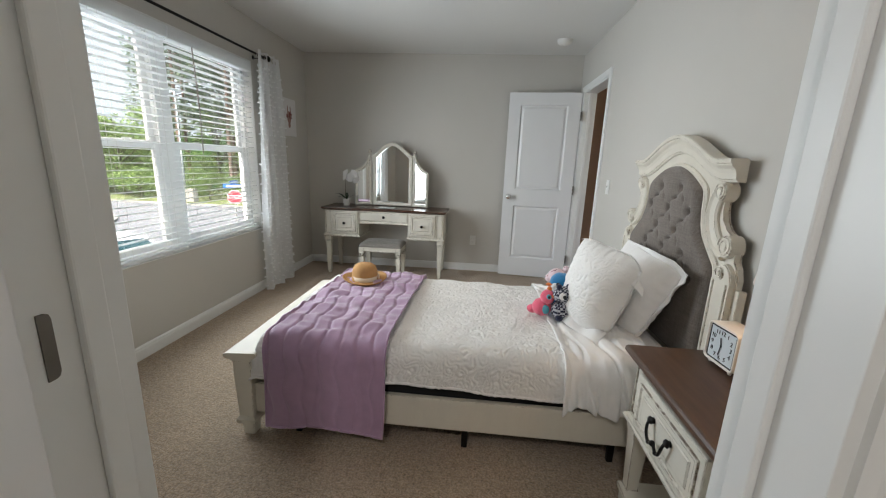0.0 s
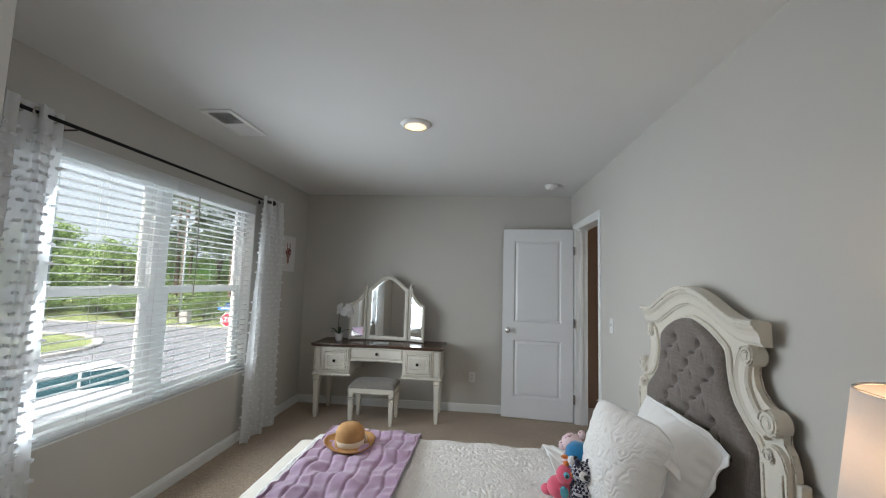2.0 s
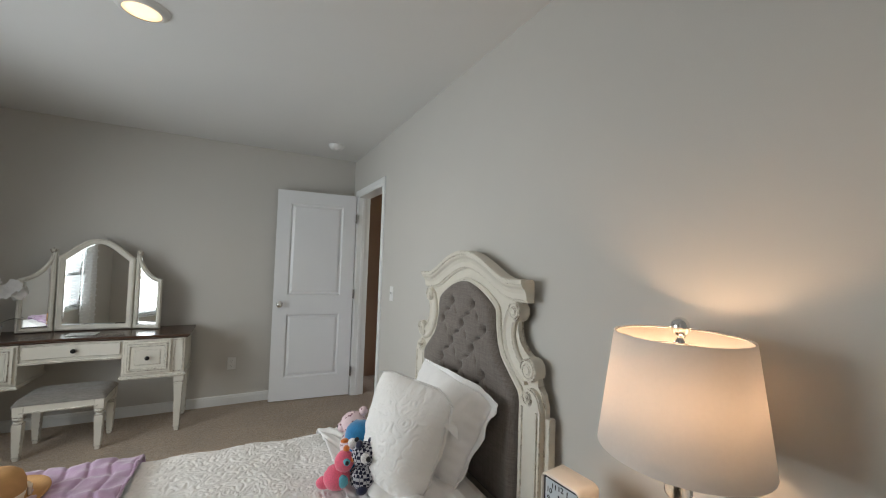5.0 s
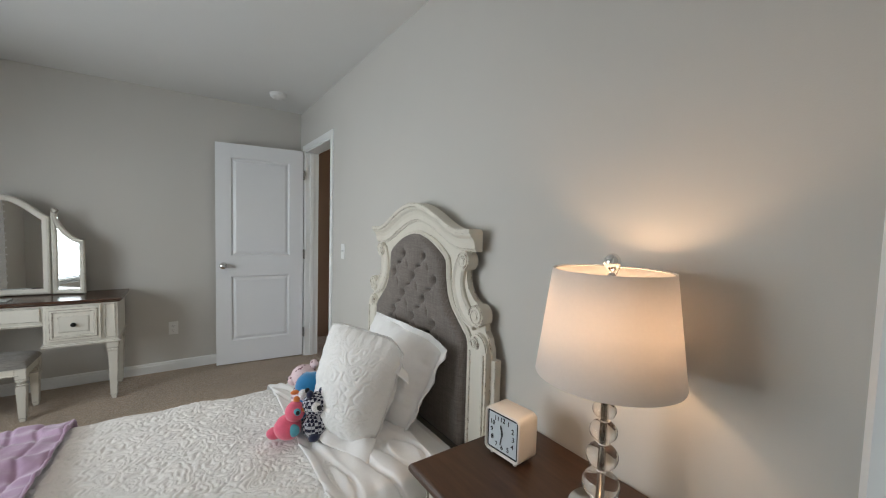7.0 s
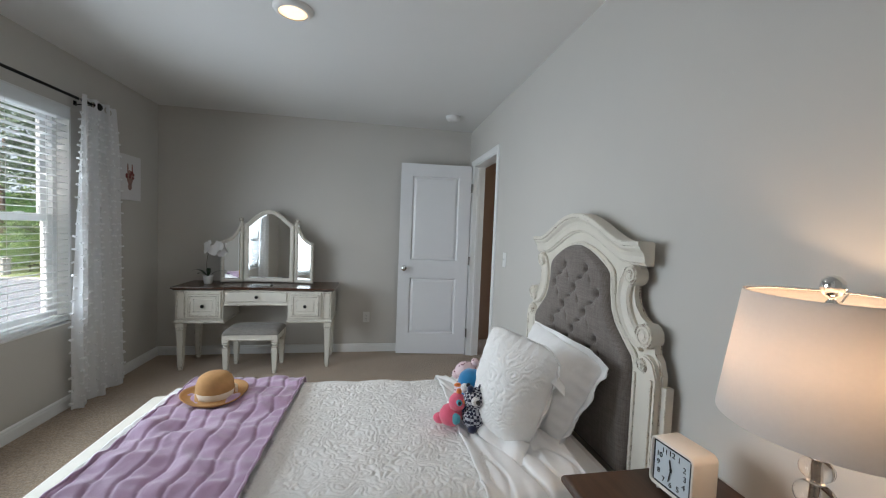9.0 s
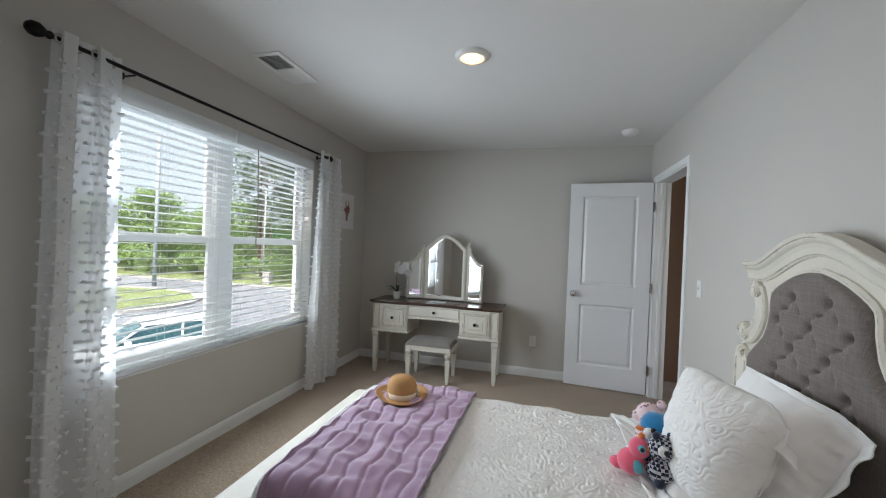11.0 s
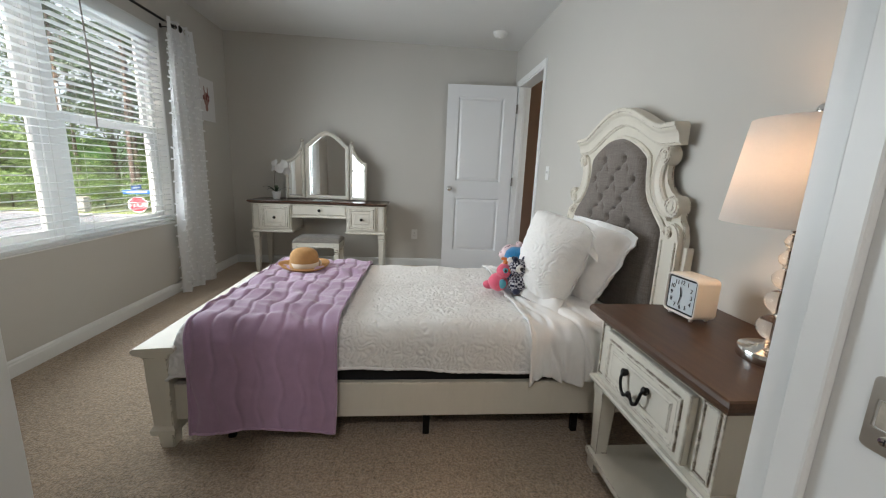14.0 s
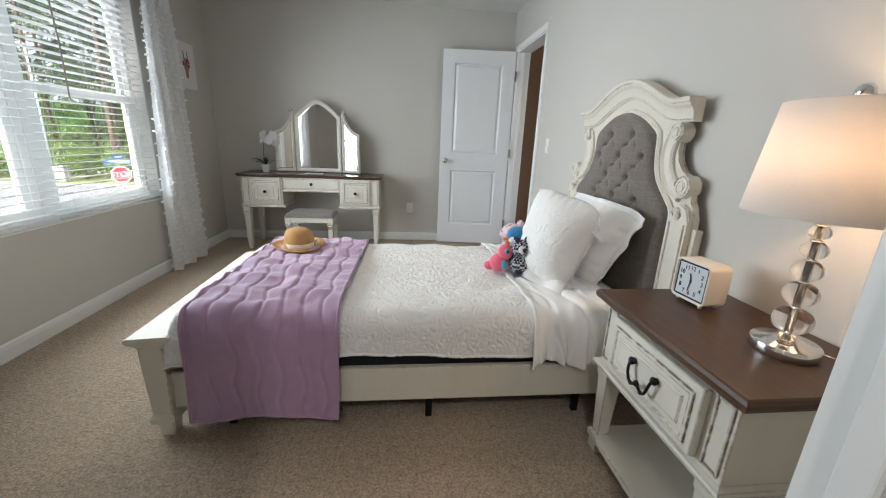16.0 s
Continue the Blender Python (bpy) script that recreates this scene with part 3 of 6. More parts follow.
# ---- curtains ----
def curtain_rod():
    t = thing("curtain_rod", XL + 0.09, 1.70, 2.135, "black metal curtain rod with knob finials above the window", "curtain rod")
    bm = bmesh.new()
    tube(bm, [(0, 0.03, 0), (0, 2.09, 0)], 0.0095, 14)
    part("rod", bm, M_BLACK, t)
    for y, s in ((0.03, -1), (2.09, 1)):
        prof = [(0.0, 0.0), (0.012, 0.0), (0.013, 0.008), (0.009, 0.014), (0.017, 0.026), (0.023, 0.042), (0.021, 0.060), (0.012, 0.072), (0.0, 0.075)]
        f = part("finial", turned(prof, 20), M_BLACK, t, smooth=True)
        f.data.transform(Matrix.Diagonal((1.3, 1.3, 1.1, 1)))
        f.matrix_basis = pose(0, y, 0, -90 * s, 0, 0)
    for y in (0.36, 2.065):
        bm = boxes((-0.088, 0.0, y - 0.006, y + 0.006, -0.016, -0.010), (-0.09, -0.084, y - 0.012, y + 0.012, -0.022, 0.010), bevel=0.002)
        part("bracket", bm, M_BLACK, t)


curtain_rod()


def curtain(y0t, y1t, y0b, y1b, folds, seed, group="sheer curtains"):
    """A sheer panel on grommets with folds, wider at the foot, and rows of cut tufts."""
    rnd = random.Random(seed)
    yc = (y0b + y1b) / 2
    xr = XL + 0.09
    top = 2.175
    t = thing("curtain", xr, yc, 0, "sheer white curtain panel with rows of small cut tufts", "curtain", group)

    def place(u, v):
        z = 0.012 + (top - 0.012) * v
        e = (1 - v) ** 0.8
        y = (y0t + (y1t - y0t) * u) * (1 - e) + (y0b + (y1b - y0b) * u) * e
        ph = 2 * math.pi * folds * u + 0.5 * math.sin(2.1 * v + seed)
        amp = 0.026 * (0.9 + 0.4 * e)
        x = amp * math.sin(ph) + 0.008 * math.sin(2.7 * ph + 3 * v + seed) + 0.004 * noise.noise((u * 9, v * 5, seed))
        yy = y - yc + 0.012 * math.cos(2 * ph) + 0.006 * noise.noise((u * 4, v * 7, seed + 5))
        return (x, yy, z)

    bm = bmesh.new()
    sheet(bm, place, 90, 60)
    part("panel", bm, M_CURTAIN, t, smooth=True, recalc=False)
    bm = bmesh.new()
    rows, cols = 46, 8
    for r in range(rows):
        for c in range(cols + 1):
            u = (c + (0.5 if r % 2 else 0.0)) / cols
            if u > 1.0:
                continue
            v = (r + 0.5) / rows * 0.94 + 0.01
            u = min(1, max(0, u + rnd.uniform(-0.012, 0.012)))
            p = Vector(place(u, v))
            for s in (-1, 1):
                m = Matrix.Translation(p + Vector((s * 0.006, 0, 0))) @ Euler((rnd.uniform(-.4, .4), rnd.uniform(-.4, .4), rnd.uniform(-.6, .6))).to_matrix().to_4x4()
                box(bm, -0.004, 0.004, -0.012, 0.012, -0.006, 0.006, m=m)
    tagged(part("tuft_trim", bm, M_POM, t, "small white cut tufts"), kind="stuff")
    for k in range(folds * 2):
        u = (k + 0.5) / (folds * 2)
        p = place(u, 0.982)
        bm = bmesh.new()
        rings = []
        for a in range(20):
            th = 2 * math.pi * a / 20
            rings.append([((0.003 * math.sin(q)), p[1] + (0.019 + 0.005 * math.cos(q)) * math.cos(th), 2.135 + (0.019 + 0.005 * math.cos(q)) * math.sin(th)) for q in [j * math.pi / 3 for j in range(6)]])
        rings.append(rings[0])
        loft(bm, rings, True, False)
        g = part("grommet", bm, M_NICKEL, t, smooth=True)
        g.matrix_basis = Matrix.Translation((p[0] * 0.3, 0, 0))


curtain(1.735, 1.995, 1.70, 2.03, 2, 3)
curtain(3.67, 4.02, 3.60, 4.175, 3, 11)


# ---- open door ----
def raised_field(bm, x0, x1, z0, z1, face, s, lip=0.014, depth=0.014, slope=0.022, flat=0.006):
    """A moulded panel field in the plane y = face, seen from the side s; it fills its opening."""
    def ring(i, d):
        return [(x0 + i, face - s * d, z0 + i), (x1 - i, face - s * d, z0 + i), (x1 - i, face - s * d, z1 - i), (x0 + i, face - s * d, z1 - i)]
    loft(bm, [ring(0, 0), ring(lip * 0.5, depth * 0.35), ring(lip, depth), ring(lip + flat, depth), ring(lip + flat + slope, depth * 0.35)], True, False)
    i = lip + flat + slope
    bm.faces.new([bm.verts.new(p) for p in ring(i, depth * 0.35)])


def open_door():
    W, H, T = 0.746, 2.03, 0.035
    ang = math.degrees(math.atan2(4.682 - 4.612, 0.832 - 1.576))
    t = thing("door_1", 1.576, 4.612, 0.012, "white two-panel interior door standing open into the room", "door", "", "structure", rz=ang)
    # local x runs from the hinge to the latch edge; local +y faces the camera's end of the room
    up, lo = (0.124, 0.624, 1.008, 1.905), (0.124, 0.624, 0.215, 0.822)
    bm = bmesh.new()
    for r in ((0, up[0], 0, H), (up[1], W, 0, H), (up[0], up[1], 0, lo[2]), (up[0], up[1], lo[3], up[2]), (up[0], up[1], up[3], H)):
        box(bm, r[0], r[1], -T, 0, r[2], r[3])
    for f, s in ((0, 1), (-T, -1)):
        for q in (up, lo):
            raised_field(bm, q[0], q[1], q[2], q[3], f, s)
    part("leaf", bm, M_DOOR, t)
    for s, y in ((1, 0.0), (-1, -T)):
        prof = [(0.0, 0.0), (0.031, 0.0), (0.031, 0.004), (0.026, 0.008), (0.012, 0.012), (0.011, 0.030), (0.020, 0.038), (0.027, 0.048), (0.028, 0.058), (0.022, 0.066), (0.0, 0.070)]
        k = part("door_knob", turned(prof, 28), M_CHROME, t, "round satin chrome door knob", smooth=True)
        k.matrix_basis = pose(W - 0.060, y, 0.921, -90 * s, 0, 0)
    part("latch_plate", boxes((W - 0.0005, W + 0.0015, -T / 2 - 0.012, -T / 2 + 0.012, 0.893, 0.949), bevel=0.0004), M_NICKEL, t)
    for z in (0.235, 1.020, 1.795):
        bm = boxes((-0.004, 0.0, -0.034, -0.001, z - 0.045, z + 0.045))
        tube(bm, [(-0.008, 0.004, z - 0.045), (-0.008, 0.004, z + 0.045)], 0.0065, 10)
        box(bm, -0.010, -0.006, 0.004, 0.040, z - 0.045, z + 0.045)
        part("hinge", bm, M_BRONZE, t, "dark steel butt hinge")


open_door()


# ---- ceiling fittings ----
def recessed_light():
    t = thing("ceiling_light", 0.125, 2.775, ZC, "round recessed ceiling light, switched on, white trim ring", "ceiling light")
    part("trim_ring", turned([(0.070, -0.020), (0.078, -0.021), (0.092, -0.012), (0.100, -0.003), (0.100, 0.0), (0.070, 0.0)], 40), M_PLASTIC, t, smooth=True)
    part("diffuser", turned([(0.0, -0.012), (0.045, -0.0125), (0.071, -0.016), (0.071, -0.008), (0.0, -0.008)], 40), M_DISC, t, "glowing warm white diffuser", smooth=True)


recessed_light()
# second fitting, added out of view at the landing lamp
copy_thing(bpy.data.objects["ceiling_light"], pose(0.32, -0.55, ZC))


def smoke_detector():
    t = thing("smoke_detector", 1.285, 4.30, ZC, "round white smoke detector on the ceiling", "smoke detector")
    part("base", turned([(0.0, 0.0), (0.070, 0.0), (0.070, -0.010), (0.0, -0.010)], 36), M_PLASTIC, t, smooth=False)
    part("cover", turned([(0.066, -0.010), (0.064, -0.024), (0.056, -0.032), (0.050, -0.033), (0.048, -0.038), (0.030, -0.042), (0.0, -0.043)], 36), M_PLASTIC, t, smooth=True)
    part("test_button", turned([(0.0, -0.047), (0.010, -0.046), (0.011, -0.040), (0.0, -0.040)], 16), M_GRILLE, t)


smoke_detector()


def ceiling_vent():
    x0, x1, y0, y1 = -1.180, -0.975, 2.530, 2.935
    t = thing("ceiling_vent", (x0 + x1) / 2, (y0 + y1) / 2, ZC, "white two-way ceiling air register with thin louvres", "vent")
    w, l = (x1 - x0) / 2, (y1 - y0) / 2
    # dark sheet that paints the duct's shade behind the louvres
    part("backing", boxes((-w + 0.03, w - 0.03, -l + 0.03, l - 0.03, -0.0025, -0.0005)), paint("vent_shadow", (0.12, 0.12, 0.125), 0.8, 0.05), t)
    bm = bmesh.new()
    for r in ((-w, w, -l, -l + 0.032), (-w, w, l - 0.032, l), (-w, -w + 0.032, -l + 0.032, l - 0.032), (w - 0.032, w, -l + 0.032, l - 0.032), (-w + 0.032, w - 0.032, -0.006, 0.006)):
        box(bm, r[0], r[1], r[2], r[3], -0.008, 0.0, bevel=0.0015)
    part("frame", bm, M_GRILLE, t)
    n = 12
    for half in (-1, 1):
        for k in range(n):
            y = half * (0.010 + (l - 0.045) * (k + 0.5) / n)
            bm = boxes((-w + 0.03, w - 0.03, -0.0062, 0.0062, -0.0007, 0.0007))
            s = part("louvre", bm, M_GRILLE, t)
            s.matrix_basis = pose(0, y, -0.0065, 40 if half < 0 else -35, 0, 0)


ceiling_vent()


def wall_plate(name, label, x, y, z, rz, kind):
    t = thing(name, x, y, z, label, "outlet" if kind == "outlet" else "light switch", rz=rz)
    part("plate", boxes((-0.035, 0.035, -0.005, 0.0, -0.057, 0.057), bevel=0.002), M_PLASTIC, t)
    if kind == "outlet":
        for dz in (0.020, -0.020):
            f = part("socket", boxes((-0.017, 0.017, -0.0075, -0.0045, dz - 0.014, dz + 0.014), bevel=0.003), M_PLASTIC, t)
            # black strips on the face paint the shade inside the slot holes
            part("slot", boxes((-0.008, -0.006, -0.0082, -0.0078, dz - 0.002, dz + 0.007), (0.006, 0.008, -0.0082, -0.0078, dz - 0.002, dz + 0.006), (-0.002, 0.002, -0.0082, -0.0078, dz - 0.010, dz - 0.006)), M_INK, f)
    else:
        part("toggle", boxes((-0.005, 0.005, -0.016, -0.004, -0.002, 0.012), bevel=0.002), M_PLASTIC, t)
        part("screw", turned([(0.0, 0.0), (0.003, 0.0), (0.003, 0.001), (0.0, 0.001)], 10), M_GRILLE, t).matrix_basis = pose(0, -0.0052, 0.03, 90, 0, 0)
        part("screw", turned([(0.0, 0.0), (0.003, 0.0), (0.003, 0.001), (0.0, 0.001)], 10), M_GRILLE, t).matrix_basis = pose(0, -0.0052, -0.03, 90, 0, 0)


wall_plate("wall_outlet", "white double wall outlet above the baseboard", 0.515, YF, 0.378, 0, "outlet")
wall_plate("light_switch", "white toggle light switch on the wall by the door", XR, 3.53, 1.132, -90, "switch")


# ---- bed ----
BY = 2.28           # middle of the bed across its width


def arch(dy, ends, rise, half):
    """Height of the bonnet arch at dy from the middle: flat ends, ogee, round crown."""
    a = abs(dy) / half
    if a > 0.80:
        return ends
    c = math.cos(math.pi * a / 0.80)
    return ends + rise * (0.5 + 0.5 * c) ** 0.85


def tuft_half(z):
    """Half width of the padded panel at height z."""
    rows = [(0.42, 0.440), (0.87, 0.440), (0.90, 0.426), (0.95, 0.368), (1.00, 0.312), (1.05, 0.285), (1.12, 0.270), (1.165, 0.268), (1.195, 0.260), (1.215, 0.238), (1.235, 0.205), (1.255, 0.166), (1.275, 0.118), (1.292, 0.058), (1.300, 0.012)]
    for (a, wa), (b, wb) in zip(rows, rows[1:]):
        if a <= z <= b:
            return wa + (wb - wa) * (z - a) / (b - a)
    return 0.012


def scroll(bm, cy, cz, r, x0, x1):
    """A carved volute: stepped disc with a spiral ridge and an eye."""
    for rr, d in ((r, 0.0), (r * 0.86, 0.0015), (r * 0.34, 0.004)):
        out = [(cy + rr * math.cos(2 * math.pi * k / 28), cz + rr * math.sin(2 * math.pi * k / 28)) for k in range(28)]
        plate(bm, out, x0 - d, x1, 0.0025)
    pts = []
    for k in range(40):
        a = 0.30 * k
        q = r * (0.92 - 0.62 * k / 39)
        pts.append((x0 - 0.002, cy + q * math.cos(a), cz + q * math.sin(a)))
    tube(bm, pts, 0.0026, 6, 0.0022)


def bed():
    t = thing("bed", 0.5, BY, 0, "cream distressed single bed with a grey button-tufted arched headboard", "bed")
    lx = lambda a: a - 0.5
    # headboard: solid back
    half = [(0.578, 0.0), (0.578, 0.870), (0.562, 0.915), (0.535, 0.935), (0.540, 0.985), (0.505, 1.030), (0.455, 1.045), (0.420, 1.080), (0.405, 1.120), (0.405, 1.155), (0.425, 1.180), (0.436, 1.205), (0.430, 1.235), (0.400, 1.262)]
    out = [(y, z) for y, z in half]
    n = 24
    for k in range(n + 1):
        dy = 0.40 - 0.80 * k / n
        out.append((dy, arch(dy, 1.268, 0.115, 0.46)))
    out += [(-y, z) for y, z in reversed(half)]
    bm = bmesh.new()
    plate(bm, out, lx(1.520), lx(1.548), 0.004)
    part("headboard_frame", bm, M_CREAM, t)
    # crown moulding
    path = [(0.476 - 0.952 * k / 64, arch(0.476 - 0.952 * k / 64, 1.238, 0.118, 0.476)) for k in range(65)]
    sect = [(0.0, 0.0), (0.0, 0.030), (-0.008, 0.034), (-0.010, 0.039), (-0.018, 0.040), (-0.034, 0.042), (-0.050, 0.049), (-0.058, 0.058), (-0.064, 0.062), (-0.070, 0.063), (-0.072, 0.069), (-0.086, 0.071), (-0.090, 0.067), (-0.090, 0.010), (-0.080, 0.0)]
    bm = bmesh.new()
    sweep(bm, path, sect)
    cr = part("crown_moulding", bm, M_CREAM, t, "arched cream crown moulding with rubbed edges")
    cr.matrix_basis = Matrix.Translation((lx(1.543), 0, 0))
    # inner arch and side mouldings
    inner = []
    for k in range(41):
        z = 0.46 + (1.300 - 0.46) * k / 40
        inner.append((tuft_half(z) + 0.012, z))
    path = inner + [(-y, z) for y, z in reversed(inner)]
    bm = bmesh.new()
    sweep(bm, path, [(-0.014, 0.0), (-0.014, 0.008), (-0.004, 0.016), (0.008, 0.014), (0.012, 0.006), (0.012, 0.0)])
    part("panel_bead", bm, M_CREAM, t).matrix_basis = Matrix.Translation((lx(1.520), 0, 0))
    for s in (1, -1):
        bm = bmesh.new()
        c = curve_points([(0.392, 1.205), (0.366, 1.150), (0.362, 1.095), (0.385, 1.035), (0.430, 0.985), (0.490, 0.962)], 8)
        pth = [(s * y, z) for y, z in c]
        sec = [(-0.034, 0.0), (-0.034, 0.012), (-0.026, 0.020), (-0.020, 0.013), (-0.006, 0.012), (0.012, 0.018), (0.022, 0.026), (0.032, 0.022), (0.036, 0.010), (0.036, 0.0)]
        sweep(bm, pth, sec)
        bmesh.ops.translate(bm, verts=bm.verts, vec=(lx(1.521), 0, 0))
        part("carved_scroll", bm, M_CREAM, t)
        for vy, vz, vr in ((0.405, 1.198, 0.039), (0.500, 0.990, 0.045)):
            bm = bmesh.new()
            scroll(bm, s * vy, vz, vr, lx(1.497), lx(1.552))
            part("volute", bm, M_CREAM, t)
        bm = bmesh.new()
        shape = [(0.452, 0.0), (0.572, 0.0), (0.572, 0.850)] + [(0.512 + 0.060 * math.cos(radians(a)), 0.850 + 0.075 * math.sin(radians(a))) for a in range(15, 180, 15)] + [(0.452, 0.850)]
        plate(bm, [(s * y, z) for y, z in (shape if s > 0 else shape[::-1])], lx(1.500), lx(1.530), 0.005)
        for a, b in ((0.462, 0.474), (0.548, 0.560)):
            y0, y1 = (a, b) if s > 0 else (-b, -a)
            box(bm, lx(1.494), lx(1.504), y0, y1, 0.30, 0.850, bevel=0.003)
        scroll(bm, s * 0.500, 0.884, 0.027, lx(1.496), lx(1.545))
        part("post", bm, M_CREAM, t)
        bm = boxes((lx(1.524), lx(1.556), min(s * 0.575, s * 0.598), max(s * 0.575, s * 0.598), 0.0, 0.835), bevel=0.004)
        part("back_leg", bm, M_CREAM, t)
    # padded panel with buttons
    rows = [(1.195, 2), (1.095, 3), (0.995, 2), (0.895, 3), (0.795, 4)]
    buttons = []
    for z, cnt in rows:
        for k in range(cnt):
            buttons.append(((k - (cnt - 1) / 2) * 0.200, z))
    buttons = [(y, z) for y, z in buttons if abs(y) < tuft_half(z) - 0.045]
    lines = []
    for i, (y, z) in enumerate(buttons):
        for (y2, z2) in buttons[i + 1:]:
            if abs(abs(y - y2) - 0.100) < 0.02 and abs(abs(z - z2) - 0.10) < 0.02:
                lines.append((y, z, y2, z2, 1.0 if (y - y2) * (z - z2) < 0 else 0.3))

    def pad(u, v):
        z = 0.42 + 0.878 * v
        w = tuft_half(z)
        y = (2 * u - 1) * w
        edge = max(0.0, min((1 - abs(2 * u - 1)) * w / 0.045, (1.30 - z) / 0.035, (z - 0.42) / 0.03, 1.0))
        hgt = 0.040 * (1 - (1 - edge) ** 2.2) ** 0.6 if edge > 0 else 0.0
        dip = 0.0
        for by, bz in buttons:
            d2 = (y - by) ** 2 + (z - bz) ** 2
            if d2 < 0.02:
                dip = max(dip, 0.034 * math.exp(-d2 / 0.00024) + 0.007 * math.exp(-d2 / 0.0022))
        for ay, az, by, bz, deep in lines:
            ly, lz = by - ay, bz - az
            q = max(0, min(1, ((y - ay) * ly + (z - az) * lz) / (ly * ly + lz * lz)))
            d = math.hypot(y - ay - q * ly + 0.014 * math.sin(2 * math.pi * q), z - az - q * lz)
            dip = max(dip, deep * (0.026 * math.exp(-(d / 0.0062) ** 2) + 0.010 * math.exp(-(d / 0.026) ** 2)))
        return (-max(0.0, hgt - dip * min(1, edge * 1.5)), y, z)

    bm = bmesh.new()
    sheet(bm, pad, 190, 230)
    up = part("tufted_panel", bm, M_TUFT, t, "grey-brown linen padding with deep buttons", smooth=True, recalc=False)
    up.matrix_basis = Matrix.Translation((lx(1.520), 0, 0))
    for by, bz in buttons:
        b = part("button", turned([(0.0, 0.0), (0.009, 0.0), (0.008, 0.003), (0.004, 0.005), (0.0, 0.0055)], 14), M_TUFT, up, smooth=True)
        b.matrix_basis = Matrix.Translation((-0.002, by, bz)) @ pose(0, 0, 0, 0, -90, 0)
    for ob in t.children_recursive:
        if ob.parent is t:
            ob.data.transform(Matrix.Translation((0.025, 0.041, 0.006)) @ Matrix.Diagonal((1, 0.952, 1, 1)))
        else:
            ob.location.y = ob.location.y * 0.952 + 0.041
            ob.location.x += 0.025
            ob.location.z += 0.006
    # rails
    for s in (1, -1):
        y0, y1 = (0.485, 0.512) if s > 0 else (-0.512, -0.485)
        part("side_rail", boxes((lx(-0.43), lx(1.53), y0, y1, 0.112, 0.262), bevel=0.004), M_CREAM, t)
    for x in (-0.24, 0.55, 1.2):
        for s in (1, -1):
            part("support_leg", boxes((lx(x) - 0.014, lx(x) + 0.014, s * 0.468 - 0.012, s * 0.468 + 0.012, 0.0, 0.24), bevel=0.004), M_BLACK, t, "black metal support leg")
    # footboard
    part("foot_panel", boxes((lx(-0.475), lx(-0.435), -0.46, 0.46, 0.10, 0.385), bevel=0.003), M_CREAM, t)
    bm = bmesh.new()
    prof = [(-0.525, 0.392), (-0.536, 0.400), (-0.540, 0.408), (-0.536, 0.416), (-0.525, 0.420), (-0.398, 0.428), (-0.388, 0.424), (-0.386, 0.412), (-0.394, 0.404), (-0.408, 0.398), (-0.414, 0.384), (-0.498, 0.384), (-0.508, 0.392)]
    loft(bm, [[(lx(x), -0.545, z) for x, z in prof], [(lx(x), 0.545, z) for x, z in prof]])
    part("foot_cap", bm, M_CREAM, t, "broad cream cap board of the footboard")
    for s in (1, -1):
        bm = bmesh.new()
        yc = s * 0.500
        loops = []
        for z, w, d in ((0.0, 0.026, 0.026), (0.062, 0.030, 0.030), (0.066, 0.044, 0.044), (0.086, 0.046, 0.046), (0.094, 0.040, 0.040), (0.102, 0.036, 0.036), (0.30, 0.040, 0.040), (0.384, 0.042, 0.042)):
            loops.append([(lx(-0.458) - w, yc - d, z), (lx(-0.458) + w, yc - d, z), (lx(-0.458) + w, yc + d, z), (lx(-0.458) - w, yc + d, z)])
        loft(bm, loops)
        bmesh.ops.bevel(bm, geom=[e for e in bm.edges if abs(e.verts[0].co.z - e.verts[1].co.z) > 0.03], offset=0.004, segments=2, affect="EDGES")
        part("foot_post", bm, M_CREAM, t)


bed()

# ---- bedding ----
tagged(part("bed_foundation", boxes((-0.40, 1.46, BY - 0.475, BY + 0.475, 0.20, 0.325), bevel=0.012), M_DARKCLOTH), "black cloth-covered mattress foundation on the bed rails", "foundation")
tagged(part("mattress", boxes((-0.395, 1.465, BY - 0.49, BY + 0.49, 0.327, 0.485), bevel=0.045), M_SHEET), "white mattress in a fitted sheet", "mattress")


def drape_path(top, near, far, zn, zf, r):
    """(y, z) rows over a mattress: up the near side, across, down the far side; rounded shoulders."""
    pts = [(near, zn), (near, top - r)]
    for k in range(1, 9):
        a = math.pi / 2 * k / 8
        pts.append((near + r - r * math.cos(a), top - r + r * math.sin(a)))
    for k in range(1, 9):
        a = math.pi / 2 * (1 - k / 8)
        if k == 1:
            pts.append((far - r, top))
        pts.append((far - r + r * math.cos(a), top - r + r * math.sin(a)))
    pts.append((far, zf))
    acc = [0.0]
    for a, b in zip(pts, pts[1:]):
        acc.append(acc[-1] + math.hypot(b[0] - a[0], b[1] - a[1]))
    total = acc[-1]

    def at(v):
        s = v * total
        for k in range(len(pts) - 1):
            if s <= acc[k + 1] or k == len(pts) - 2:
                f = (s - acc[k]) / max(1e-6, acc[k + 1] - acc[k])
                (ya, za), (yb, zb) = pts[k], pts[k + 1]
                y, z = ya + (yb - ya) * f, za + (zb - za) * f
                d = Vector((yb - ya, zb - za)).normalized()
                return y, z, -d.y, d.x, s
        return (*pts[-1], 1.0, 0.0, total)

    return at, total


